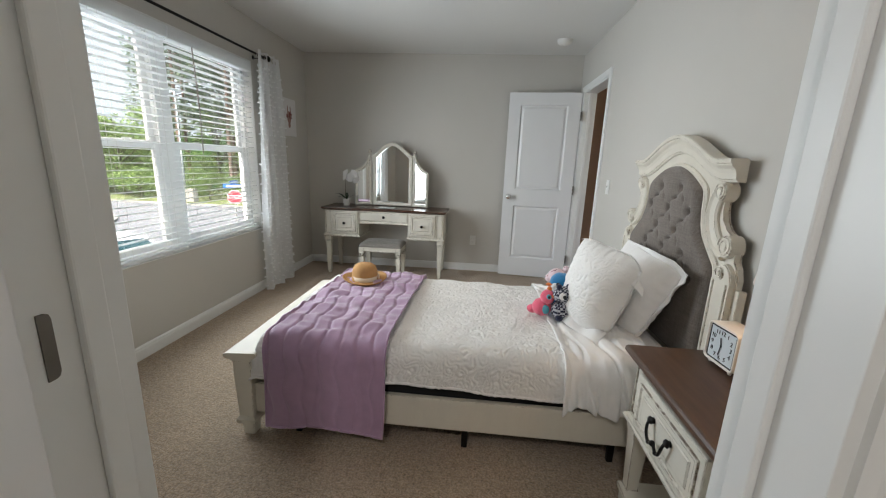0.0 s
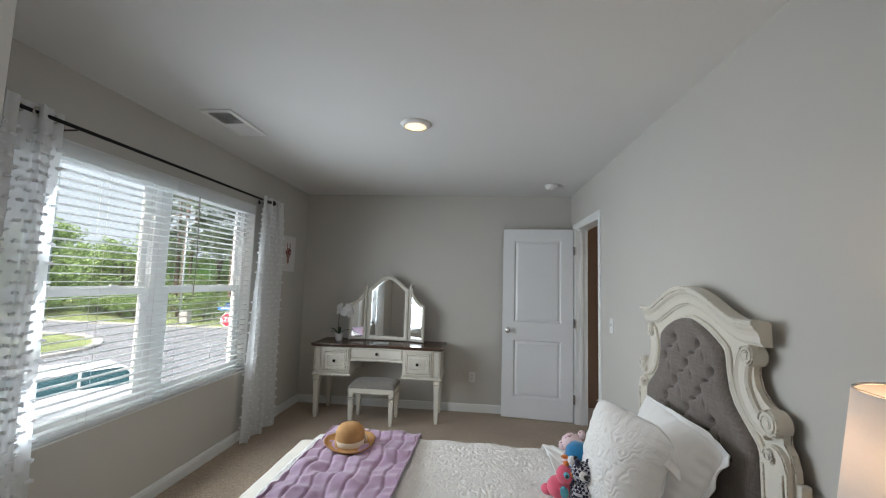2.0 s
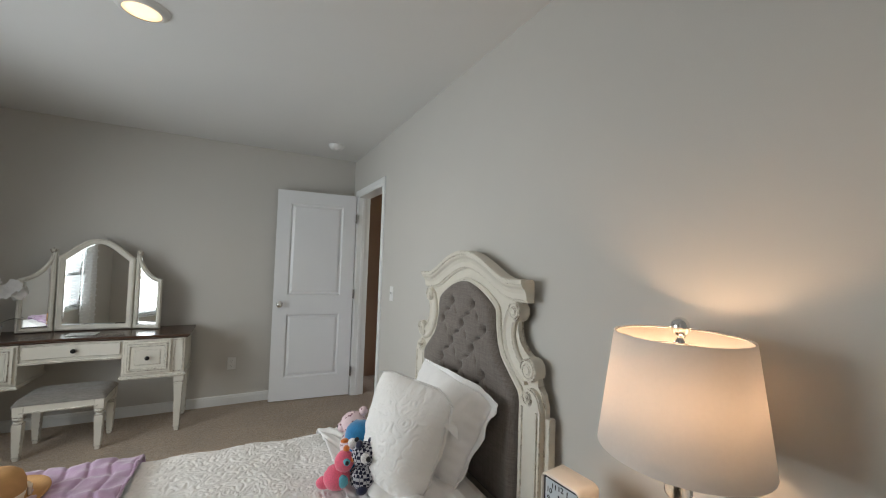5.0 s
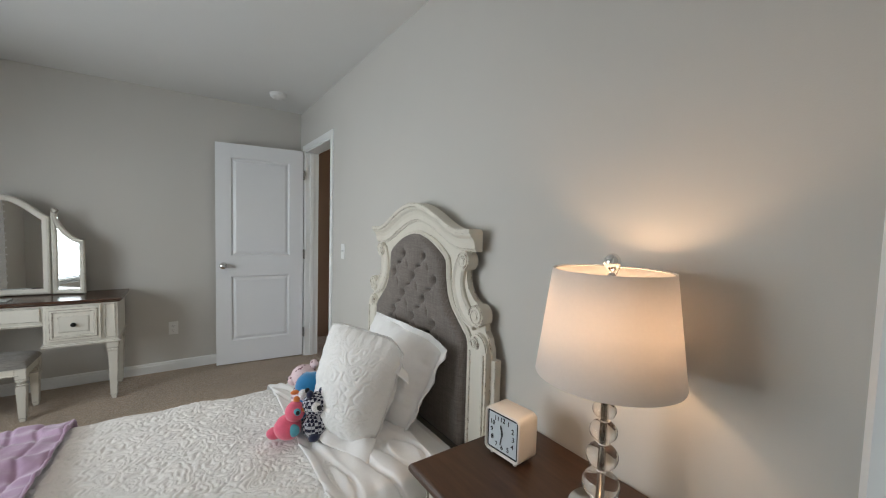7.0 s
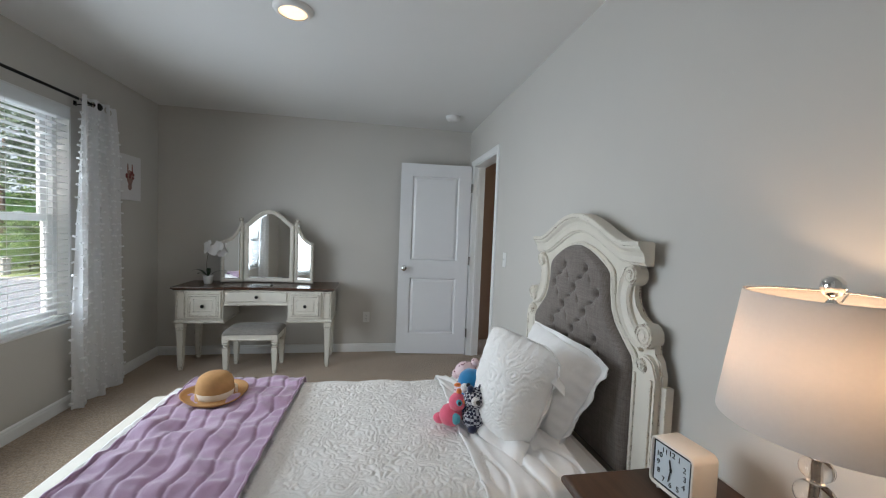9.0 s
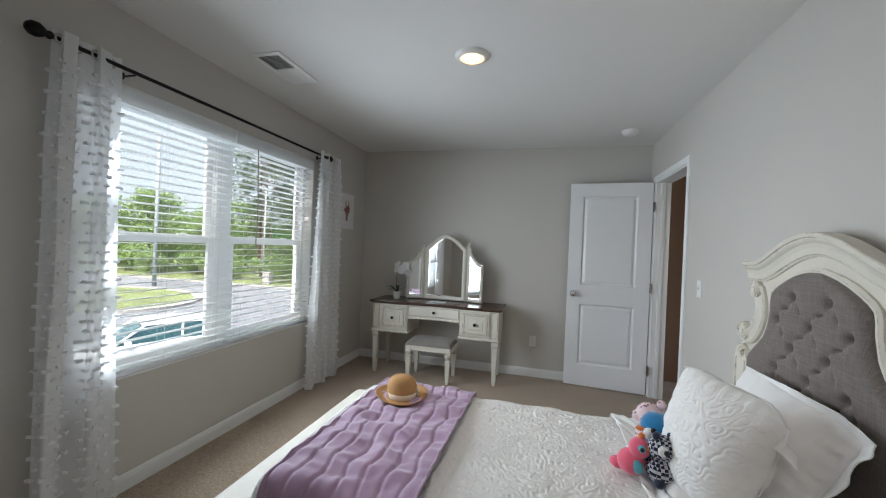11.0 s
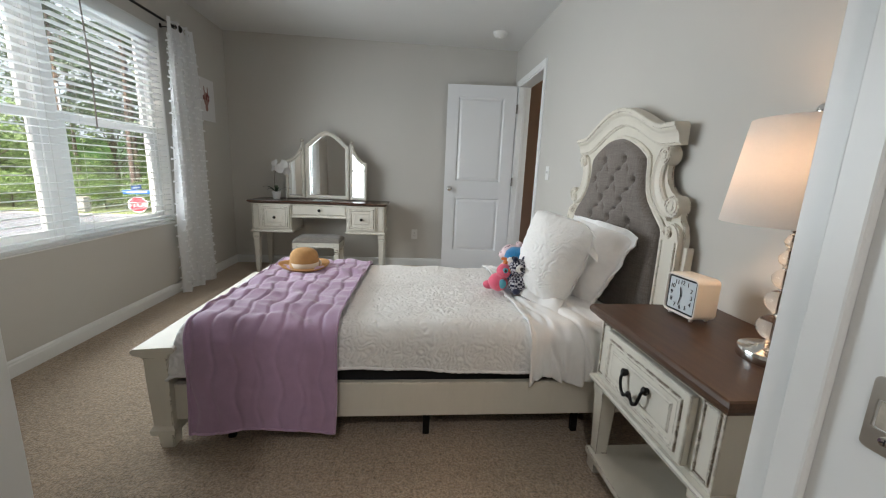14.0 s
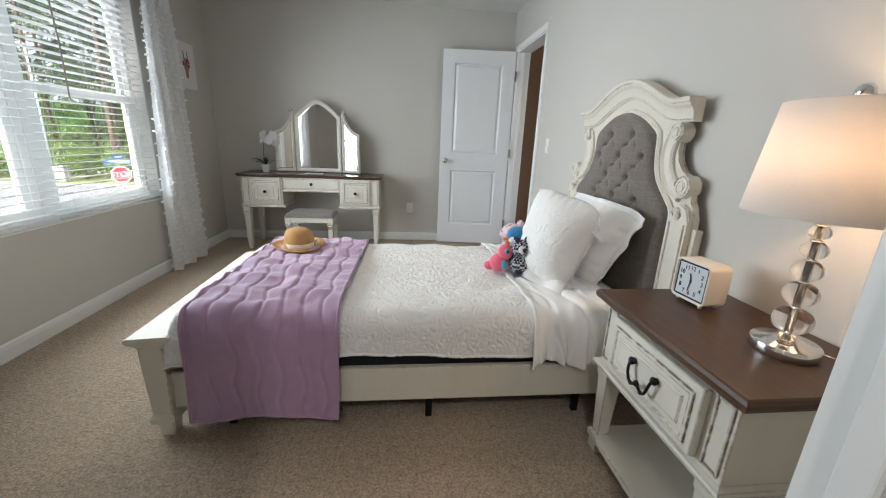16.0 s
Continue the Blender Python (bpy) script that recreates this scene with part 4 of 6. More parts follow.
def stitched(x, s):
    """Puffed cotton between stitch lines that wind like contours: 0 on a line, 1 between."""
    f = 4.6 * noise.noise((x * 14.5, s * 13.0, 1.3)) + 1.7 * noise.noise((x * 30, s * 30, 8.1))
    return abs(math.sin(math.pi * f)) ** 0.55


def coverlet():
    at, total = drape_path(0.493, BY - 0.520, BY + 0.520, 0.325, 0.30, 0.070)
    x0, x1 = -0.428, 1.02

    def place(u, v):
        y, z, ny, nz, s = at(v)
        x = x0 + (x1 - x0) * u
        h = 0.0082 * stitched(x, s) + 0.012 * noise.noise((x * 2.2, s * 2.2, 2.0)) + 0.008 * noise.noise((x * 7, s * 6, 4.0))
        drop = max(0.0, 1 - (x - x0) / 0.05)
        z2 = z - 0.11 * drop ** 2.0 * (1 if z > 0.42 else 0.2)
        side = max(0.0, min(1.0, (0.46 - z) / 0.12))
        sway = 0.010 * side * math.sin(9 * x + 1.2) + 0.016 * side * noise.noise((x * 3.2, 0, 5))
        low = side * 0.012 * math.sin(5.5 * x)
        return (x, y + ny * h - abs(sway) * (1 if y < BY else -1), z2 + nz * h + low)

    bm = bmesh.new()
    sheet(bm, place, 340, 340, 0.008)
    t = thing("coverlet", 0, 0, 0, "white quilted coverlet spread over the bed", "coverlet")
    part("quilted_cover", bm, M_QUILT, t, "", True)
    for v in (0.0, 1.0):
        bm = bmesh.new()
        tube(bm, [place(k / 120, v) for k in range(121)], 0.0062, 8)
        part("hem_binding", bm, M_SHEET, t, "rolled white cotton edge", True)


coverlet()


def throw_blanket():
    at, total = drape_path(0.512, BY - 0.545, BY + 0.540, 0.085, 0.22, 0.075)

    def place(u, v):
        y, z, ny, nz, s = at(v)
        skew = -0.030 * max(0, 1 - v * 2.2)
        x = -0.322 + 0.535 * u + skew + 0.008 * math.sin(5 * s + 1)
        top = max(0.0, min(1.0, (z - 0.42) / 0.08))
        wave = 0.010 * math.sin(2 * math.pi * s / 0.235 + 14 * x) + 0.008 * noise.noise((x * 3, s * 6, 4.4))
        q = ((x + wave + 0.4) / 0.078) % 1.0
        seam = min(q, 1 - q) * 2
        puff = (0.008 + 0.005 * top) * min(1.0, seam * 2.6) ** 0.42
        crease = 0.019 * top * (noise.noise((x * 7 + 0.8 * s, s * 12, 3.3)) + 0.5 * noise.noise((x * 16, s * 24, 1.7)))
        h = 0.012 + puff + crease
        side = 1 - top
        hang = side * (0.010 * math.sin(13 * x + 1.0) + 0.014 * noise.noise((x * 4, s * 2, 9)))
        hem = 0.022 * math.sin(math.pi * u) ** 2 * max(0, 1 - v * 7)
        return (x, y + ny * h - abs(hang) * (1 if y < BY else -1), z + nz * h + hem)

    bm = bmesh.new()
    sheet(bm, place, 110, 250, 0.012)
    t = thing("throw_blanket", 0, 0, 0, "lilac channel-quilted throw laid across the foot of the bed", "blanket")
    part("quilted_body", bm, M_THROW, t, "", True)
    for path in ([place(k / 60, 0.0) for k in range(61)], [place(0.0, k / 200) for k in range(201)], [place(1.0, k / 200) for k in range(201)]):
        bm = bmesh.new()
        tube(bm, path, 0.0052, 8)
        part("edge_piping", bm, M_THROW, t, "", True)


throw_blanket()


def top_sheet():
    at, total = drape_path(0.498, BY - 0.530, BY + 0.530, 0.275, 0.28, 0.060)

    def place(u, v):
        y, z, ny, nz, s = at(v)
        x = 0.945 + 0.365 * u + 0.05 * (1 - abs(2 * v - 1)) * u
        side = max(0.0, min(1.0, (0.47 - z) / 0.15))
        fold = 0.024 * side * (math.sin(17 * u + 2.0 + 5 * v) + 0.5 * math.sin(41 * u + 9 * v)) * (0.4 + 0.8 * u)
        crease = abs(noise.noise((x * 11 + 2 * s, s * 3.4, 6.0)))
        h = 0.016 + 0.020 * noise.noise((x * 9, s * 2.5, 6.0)) + 0.010 * noise.noise((x * 22, s * 6, 2.0)) - 0.014 * max(0.0, 1 - crease * 7) + 0.010 * math.exp(-(u / 0.06) ** 2)
        low = side * (0.018 * math.sin(9 * u) + 0.03 * u)
        return (x + 0.02 * side * u, y + ny * h - abs(fold) * (1 if y < BY else -1), z + nz * h + low)

    bm = bmesh.new()
    sheet(bm, place, 90, 220, 0.006)
    tagged(part("flat_sheet", bm, M_SHEET, None, "", True), "white flat sheet folded back over the coverlet, creased", "sheet")


top_sheet()


def pillow(name, label, m, w, h, thick, flange, mat, quilted, seed, soft, taper, droop):
    """A soft pillow standing on its edge: local x is across, z is up, +y is the side towards the foot of the bed."""
    t = tagged(new(name), label, "pillow", "pillows at the headboard")
    t.matrix_world = m

    def spread(a, b, d=0.0):
        """Outline: rounded corners, narrower towards the foot edge; the upper near corner sags."""
        x = (a * w / 2 + a * d) * math.sqrt(1 - soft * b ** 4) * (1 - taper * (1 - b) / 2)
        z = (b * h / 2 + b * d) * math.sqrt(1 - soft * a ** 4)
        near = max(0.0, -a) ** 5 * max(0.0, b) ** 5
        sag = 0.012 * (1 - a * a) * (1 if b > 0 else 0) * b * b
        return x - 0.015 * near * droop, z - 0.055 * near * droop - sag + h / 2

    n1, n2 = (130, 140) if quilted else (80, 72)
    bm = bmesh.new()
    for s in (1, -1):
        vs = []
        for i in range(n1 + 1):
            row = []
            for j in range(n2 + 1):
                a, b = 2 * i / n1 - 1, 2 * j / n2 - 1
                x, z = spread(a, b)
                d = max(0.0, 1 - abs(a) ** 2.3) ** 0.55 * max(0.0, 1 - abs(b) ** (2.6 if b < 0 else 2.0)) ** 0.55
                y = s * thick / 2 * d * (1 - 0.18 * b)
                y += s * d * (0.018 * noise.noise((x * 5, z * 5, seed)) + (0.0052 * stitched((x + seed) * 1.0, z * 1.0) if quilted else 0.012 * noise.noise((x * 12, z * 7, seed)) + 0.006 * noise.noise((x * 30, z * 16, seed))))
                # slack cloth gathers towards the edges
                edge = max(abs(a), abs(b)) ** 6
                y += s * d * edge * 0.010 * math.sin(26 * (a if abs(b) > abs(a) else b) + seed)
                row.append(bm.verts.new((x, y + 0.016 * noise.noise((x * 4, z * 4, seed + 3)), z)))
            vs.append(row)
        for i in range(n1):
            for j in range(n2):
                q = (vs[i][j], vs[i + 1][j], vs[i + 1][j + 1], vs[i][j + 1])
                bm.faces.new(q if s < 0 else q[::-1])
    bmesh.ops.remove_doubles(bm, verts=bm.verts, dist=1e-5)
    part("sham", bm, mat, t, "", True)
    # cloth border: runs along the top and the near side, curling forward
    k = 60
    rim = [(1 - 2 * q / k, 1.0) for q in range(k + 1)] + [(-1.0, 1 - 1.9 * q / k) for q in range(1, k + 1)]
    bm = bmesh.new()
    rows = []
    for q, (a, b) in enumerate(rim):
        u = q / (len(rim) - 1)
        wide = flange * (0.35 + 0.65 * min(1.0, 4 * u) * min(1.0, 5 * (1 - u)))
        row = []
        for d, y in ((-0.012, 0.004), (0.3, 0.004), (0.65, 0.004), (1.0, 0.002), (1.0, -0.002), (0.65, -0.003), (0.3, -0.003), (-0.012, -0.004)):
            x, z = spread(a, b, max(d, 0) * wide if d > 0 else d)
            e = max(d, 0)
            rip = 0.010 * e * math.sin(0.30 * q + seed) + 0.016 * e * noise.noise((a * 5, b * 5, seed)) + 0.012 * e * e
            row.append((x, y + rip + 0.016 * noise.noise((x * 4, z * 4, seed + 3)), z - 0.010 * e * e * max(0.0, b)))
        rows.append(row)
    loft(bm, rows)
    part("flange", bm, mat, t, "soft cloth border", True)
    return t


pillow("pillow", "white plain pillow in a flanged sham leaning on the headboard", pose(1.315, 2.270, 0.494, 0, 20, 0) @ pose(0, 0, 0, 0, 0, 94) @ pose(0, 0, 0, 0, -1.5, 0), 0.60, 0.400, 0.16, 0.034, M_PILLOW, False, 4.0, 0.06, 0.20, 0.45)
front = pillow("pillow", "white quilted pillow with an open flap, leaning on the plain pillow", pose(1.100, 2.150, 0.498, 0, 14, 0) @ pose(0, 0, 0, 0, 0, 127) @ pose(0, 0, 0, 0, -1, 0), 0.355, 0.435, 0.22, 0.012, M_QUILT, True, 9.0, 0.20, 0.10, 0.5)


def pillow_flaps(t):
    """Loose cloth of the sham's opening: a pointed flap at the upper near side and a hem that spills on the bed."""
    def flap(u, v):
        z = 0.392 - 0.085 * v - 0.012 * u
        reach = 0.060 * u * (1 + 0.20 * v)
        return (-0.112 - 0.040 * v - reach, 0.020 - 0.030 * u + 0.010 * math.sin(6 * v + 1) * u, z - 0.020 * u * u)
    bm = bmesh.new()
    sheet(bm, flap, 16, 20, 0.004)
    part("flap", bm, M_SHEET, t, "plain white cloth flap", True)

    def hem(u, v):
        x = -0.165 + 0.25 * u
        out = 0.030 + 0.105 * v * (1 - 0.45 * u)
        lift = 0.022 * (1 - v) ** 2 + 0.018 * math.sin(math.pi * v) * (0.6 + 0.5 * math.sin(9 * u + 0.6))
        return (x - 0.035 * v * (1 - u), out + 0.010 * math.sin(11 * u), 0.006 + lift + 0.030 * (1 - v))
    bm = bmesh.new()
    sheet(bm, hem, 36, 18, 0.004)
    part("hem", bm, M_SHEET, t, "rumpled white hem spilling over the sheet", True)


pillow_flaps(front)


def hat():
    t = thing("hat", -0.140, 2.560, 0.530, "tan felt bowler hat with a cream ribbon, lying on the throw", "hat", rz=25)
    prof = [(0.0, 0.108), (0.030, 0.107), (0.056, 0.100), (0.074, 0.086), (0.083, 0.064), (0.086, 0.030), (0.088, 0.008), (0.096, 0.002), (0.120, 0.002), (0.138, 0.007), (0.148, 0.015), (0.150, 0.012), (0.139, 0.003), (0.120, -0.003), (0.090, -0.003), (0.083, 0.004), (0.080, 0.030), (0.077, 0.062), (0.068, 0.082), (0.052, 0.095), (0.0, 0.102)]
    bm = turned(prof, 48)
    for v in bm.verts:
        v.co.z *= 1.03
        v.co.x *= 0.93
        if math.hypot(v.co.x, v.co.y) > 0.10:
            v.co.z += 0.012 * (v.co.x / 0.13) ** 2
    part("felt_body", bm, M_HAT, t, "", True)
    bm = turned([(0.0885, 0.006), (0.0900, 0.008), (0.0885, 0.033), (0.0870, 0.034), (0.0860, 0.020)], 48)
    for v in bm.verts:
        v.co.x *= 0.90
    part("ribbon", bm, M_RIBBON, t, "cream ribbon band", True)
    bm = bmesh.new()
    box(bm, -0.004, 0.006, -0.030, 0.030, 0.006, 0.032, bevel=0.003)
    box(bm, -0.006, 0.009, -0.007, 0.007, 0.004, 0.034, bevel=0.003)
    part("bow", bm, M_RIBBON, t).matrix_basis = pose(0.084, 0.0, 0.002)


hat()


# ---- nightstand ----
def framed_drawer(t, x, y0, y1, z0, z1, face, label=""):
    """Drawer front in the plane x = x looking to -x, with a raised field. Returns the part."""
    bm = bmesh.new()
    d = 0.024
    box(bm, x - d, x, y0, y1, z0, z1, bevel=0.007, seg=3)
    i = 0.024
    def ring(k, e):
        return [(x - d - e, y0 + k, z0 + k), (x - d - e, y1 - k, z0 + k), (x - d - e, y1 - k, z1 - k), (x - d - e, y0 + k, z1 - k)]
    loft(bm, [ring(i, -0.001), ring(i, 0.005), ring(i + 0.010, 0.006), ring(i + 0.014, 0.001), ring(i + 0.030, 0.001), ring(i + 0.036, 0.005)], True, True)
    return part("drawer", bm, M_GLAZED, t, label)


def pilaster(bm, x, y0, y1, z0, z1):
    """Thin applied moulding round a narrow panel on a face that looks to -x."""
    w = 0.006
    for r in ((y0, y0 + w, z0, z1), (y1 - w, y1, z0, z1), (y0 + w, y1 - w, z0, z0 + w), (y0 + w, y1 - w, z1 - w, z1)):
        box(bm, x - 0.005, x + 0.001, r[0], r[1], r[2], r[3], bevel=0.0015)


def nightstand():
    X0, X1, Y0, Y1 = 1.170, 1.572, 1.073, 1.622
    t = thing("nightstand", (X0 + X1) / 2, (Y0 + Y1) / 2, 0, "cream distressed nightstand with a brown wood top and one drawer", "nightstand")
    cx, cy = (X0 + X1) / 2, (Y0 + Y1) / 2
    x0, x1, y0, y1 = X0 - cx, X1 - cx, Y0 - cy, Y1 - cy
    bm = bmesh.new()
    prof = [(0.0, 0.600), (0.014, 0.600), (0.018, 0.607), (0.026, 0.610), (0.034, 0.616), (0.038, 0.624), (0.038, 0.634), (0.033, 0.642), (0.028, 0.645), (0.0, 0.645)]
    loops = []
    for o, z in prof:
        loops.append([(x0 - o, y0 - o, z), (x1 + min(o, 0.02), y0 - o, z), (x1 + min(o, 0.02), y1 + o, z), (x0 - o, y1 + o, z)])
    loft(bm, loops)
    part("top", bm, M_TOP, t, "dark brown moulded wooden top")
    bm = boxes((x0, x1, y0, y1, 0.380, 0.600), bevel=0.003)
    pilaster(bm, x0, y0 + 0.010, y0 + 0.062, 0.396, 0.590)
    pilaster(bm, x0, y1 - 0.062, y1 - 0.010, 0.396, 0.590)
    part("body", bm, M_GLAZED, t)
    bm = bmesh.new()
    loops = []
    for o, z in ((0.0, 0.350), (0.008, 0.350), (0.016, 0.358), (0.020, 0.368), (0.014, 0.377), (0.0, 0.382)):
        loops.append([(x0 - o, y0 - o, z), (x1, y0 - o, z), (x1, y1 + o, z), (x0 - o, y1 + o, z)])
    loft(bm, loops)
    part("waist_moulding", bm, M_GLAZED, t)
    dr = framed_drawer(t, x0, y0 + 0.075, y1 - 0.075, 0.394, 0.590, x0)
    # bail: drops from two rosettes, dips twice and lifts to a ring in the middle
    bm = bmesh.new()
    half = [(0.024, 0.052, 0.512), (0.044, 0.051, 0.508), (0.050, 0.047, 0.485), (0.050, 0.038, 0.462), (0.050, 0.024, 0.454), (0.050, 0.012, 0.461), (0.050, 0.005, 0.470)]
    pts = [(x0 - d, y, z) for d, y, z in half] + [(x0 - 0.051, 0.0, 0.472)] + [(x0 - d, -y, z) for d, y, z in reversed(half)]
    tube(bm, curve_points(pts, 6), 0.0046, 10)
    lathe(bm, ball_profile(0.0085, 0.0100, 0.469), 12, x0 - 0.051, 0.0)
    for q in (0.024, -0.024):
        lathe(bm, ball_profile(0.0072, 0.0060, 0.454), 12, x0 - 0.050, q)
    part("bail_pull", bm, M_BLACK, dr, "black iron bail pull", True)
    for s in (1, -1):
        r = part("rosette", turned([(0.0, 0.0), (0.015, 0.0), (0.014, 0.003), (0.009, 0.005), (0.010, 0.014), (0.013, 0.019), (0.008, 0.025), (0.0, 0.026)], 20), M_BLACK, dr, "", True)
        r.matrix_basis = Matrix.Translation((x0 - 0.021, s * 0.052, 0.512)) @ pose(0, 0, 0, 0, -90, 0)
    for sx in (x0 + 0.030, x1 - 0.030):
        for sy in (y0 + 0.030, y1 - 0.030):
            bm = bmesh.new()
            loops = []
            for z, w in ((0.0, 0.026), (0.050, 0.027), (0.054, 0.032), (0.075, 0.032), (0.082, 0.021), (0.100, 0.021), (0.290, 0.028), (0.318, 0.030), (0.326, 0.033), (0.352, 0.033)):
                loops.append([(sx - w, sy - w, z), (sx + w, sy - w, z), (sx + w, sy + w, z), (sx - w, sy + w, z)])
            loft(bm, loops)
            part("leg", bm, M_GLAZED, t)
    part("shelf", boxes((x0 - 0.010, x1, y0 - 0.010, y1 - 0.004, 0.056, 0.080), bevel=0.005), M_GLAZED, t, "low cream shelf")


nightstand()


def table_lamp():
    t = thing("table_lamp", 1.414, 1.226, 0.645, "chrome lamp of stacked crystal balls with a white shade, lit", "lamp")
    part("base", turned([(0.0, 0.0), (0.072, 0.0), (0.0735, 0.002), (0.0735, 0.026), (0.071, 0.029), (0.052, 0.030), (0.050, 0.033), (0.036, 0.034), (0.034, 0.038), (0.024, 0.040), (0.018, 0.050), (0.0, 0.052)], 48), M_CHROME, t, "round polished chrome base", True)
    balls = [(0.043, 0.036, 0.088), (0.037, 0.032, 0.158), (0.032, 0.027, 0.219), (0.027, 0.023, 0.271), (0.022, 0.018, 0.314)]
    for r, h, z in balls:
        b = part("crystal_ball", turned([(0.009, z - h * 0.985)] + [(rr, zz) for rr, zz in ball_profile(r, h, z, 20) if rr > 0.009] + [(0.009, z + h * 0.985)], 40), M_CRYSTAL, t, "clear crystal ball", True)
        b.visible_shadow = True
        c = part("collar", turned([(0.0, z + h - 0.002), (0.014, z + h - 0.002), (0.015, z + h), (0.014, z + h + 0.002), (0.0, z + h + 0.002)], 24), M_CHROME, t)
    part("stem", turned([(0.0, 0.040), (0.0065, 0.040), (0.0065, 0.336), (0.013, 0.338), (0.013, 0.378), (0.009, 0.382), (0.009, 0.395), (0.0, 0.395)], 20), M_CHROME, t, "", True)
    bm = bmesh.new()
    rb, rt, zb, zt = 0.163, 0.132, 0.355, 0.605
    n = 64
    lathe(bm, [(rb, zb), (rb + 0.0005, zb + 0.002), (rt + 0.0005, zt - 0.002), (rt, zt), (rt - 0.0016, zt), (rb - 0.0016, zb), (rb, zb)], n)
    part("shade", bm, M_SHADE, t, "tapered white fabric drum shade, glowing warm", True)
    bm = bmesh.new()
    for r, z in ((rt - 0.003, zt - 0.003),):
        pts = [(r * math.cos(2 * math.pi * k / 40), r * math.sin(2 * math.pi * k / 40), z) for k in range(41)]
        tube(bm, pts, 0.0018, 6)
    for k in range(3):
        a = 2 * math.pi * k / 3 + 0.4
        tube(bm, [(0.010 * math.cos(a), 0.010 * math.sin(a), zt - 0.018), (rt * 0.55 * math.cos(a), rt * 0.55 * math.sin(a), zt - 0.018), ((rt - 0.003) * math.cos(a), (rt - 0.003) * math.sin(a), zt - 0.003)], 0.0018, 6)
    part("spider", bm, M_CHROME, t, "thin wire shade carrier")
    bm = bmesh.new()
    for s in (1, -1):
        tube(bm, curve_points([(s * 0.010, 0, 0.395), (s * 0.050, 0, 0.435), (s * 0.055, 0, 0.515), (s * 0.020, 0, 0.575), (0, 0, 0.582)], 6), 0.002, 6)
    part("harp", bm, M_CHROME, t)
    part("bulb", turned([(0.0, 0.395), (0.013, 0.395), (0.014, 0.415), (0.022, 0.437), (0.022, 0.450), (0.012, 0.462), (0.0, 0.465)], 20), M_BULB, t, "small warm glowing bulb", True)
    part("finial", turned([(0.0, 0.587), (0.010, 0.577), (0.012, 0.590), (0.006, 0.597), (0.006, 0.603), (0.014, 0.607), (0.019, 0.620), (0.017, 0.633), (0.009, 0.642), (0.0, 0.644)], 24), M_CHROME, t, "round glass and chrome finial", True)
    bm = bmesh.new()
    tube(bm, curve_points([(0.075, 0.0, 0.006), (0.10, -0.05, 0.004), (0.15, -0.09, 0.004), (0.176, -0.10, 0.0), (0.180, -0.10, -0.12)], 6), 0.0026, 8)
    part("cord", bm, M_CRYSTAL, t, "clear plastic lamp cord")


table_lamp()


def alarm_clock():
    t = thing("alarm_clock", 1.402, 1.526, 0.645, "square cream alarm clock on the nightstand, showing half past eleven", "clock", rz=-85)
    t.scale = (1.06, 1.06, 1.06)
    # local -y is the dial's side
    w, h, d = 0.064, 0.064, 0.058
    bm = bmesh.new()
    def rr(s, y, r):
        out = []
        for cx, cz, a0 in ((s - r, s - r, 0), (-s + r, s - r, 90), (-s + r, -s + r, 180), (s - r, -s + r, 270)):
            for k in range(7):
                a = radians(a0 + 15 * k)
                out.append((cx + r * math.cos(a), y, 0.074 + cz + r * math.sin(a)))
        return out
    loft(bm, [rr(0.056, -0.022, 0.008), rr(0.0575, -0.030, 0.010), rr(0.0612, -0.032, 0.014), rr(0.064, -0.028, 0.017), rr(0.064, 0.046, 0.017), rr(0.058, 0.052, 0.013)], True, True)
    part("case", bm, M_CLOCK, t, "", True)
    part("dial", boxes((-0.0505, 0.0505, -0.0262, -0.0245, 0.0235, 0.1245)), M_DIAL, t, "pale blue-grey dial")
    part("bezel", boxes((-0.0562, 0.0562, -0.0256, -0.0242, 0.0178, 0.1302)), M_INK, t, "black inner bezel")
    for k in range(12):
        n = 12 if k == 0 else k
        a = radians(90 - 30 * k)
        q = max(abs(math.cos(a)), abs(math.sin(a)))
        rad = 0.0395 / q ** 0.55
        words("numeral", str(n), 0.0190, M_INK, t, pose(rad * math.cos(a), -0.0268, 0.074 + rad * math.sin(a), 90, 0, 0))
    for ang, ln, wd in ((347, 0.024, 0.0045), (190, 0.034, 0.003)):
        hnd = part("hand_pointer", boxes((-wd / 2, wd / 2, -0.0285, -0.0278, -0.006, ln), bevel=0.0002), M_INK, t)
        hnd.matrix_basis = pose(0, 0, 0.074, 0, ang, 0)
    part("pivot", turned([(0.0, 0.0), (0.003, 0.0), (0.003, 0.002), (0.0, 0.002)], 12), M_INK, t).matrix_basis = pose(0, -0.0275, 0.074, 90, 0, 0)
    for sx in (-0.042, 0.042):
        for y in (-0.018, 0.036):
            part("foot", turned([(0.0, 0.0), (0.005, 0.001), (0.006, 0.005), (0.005, 0.013), (0.0, 0.013)], 12, sx, y), M_CLOCK, t, "", True)


alarm_clock()


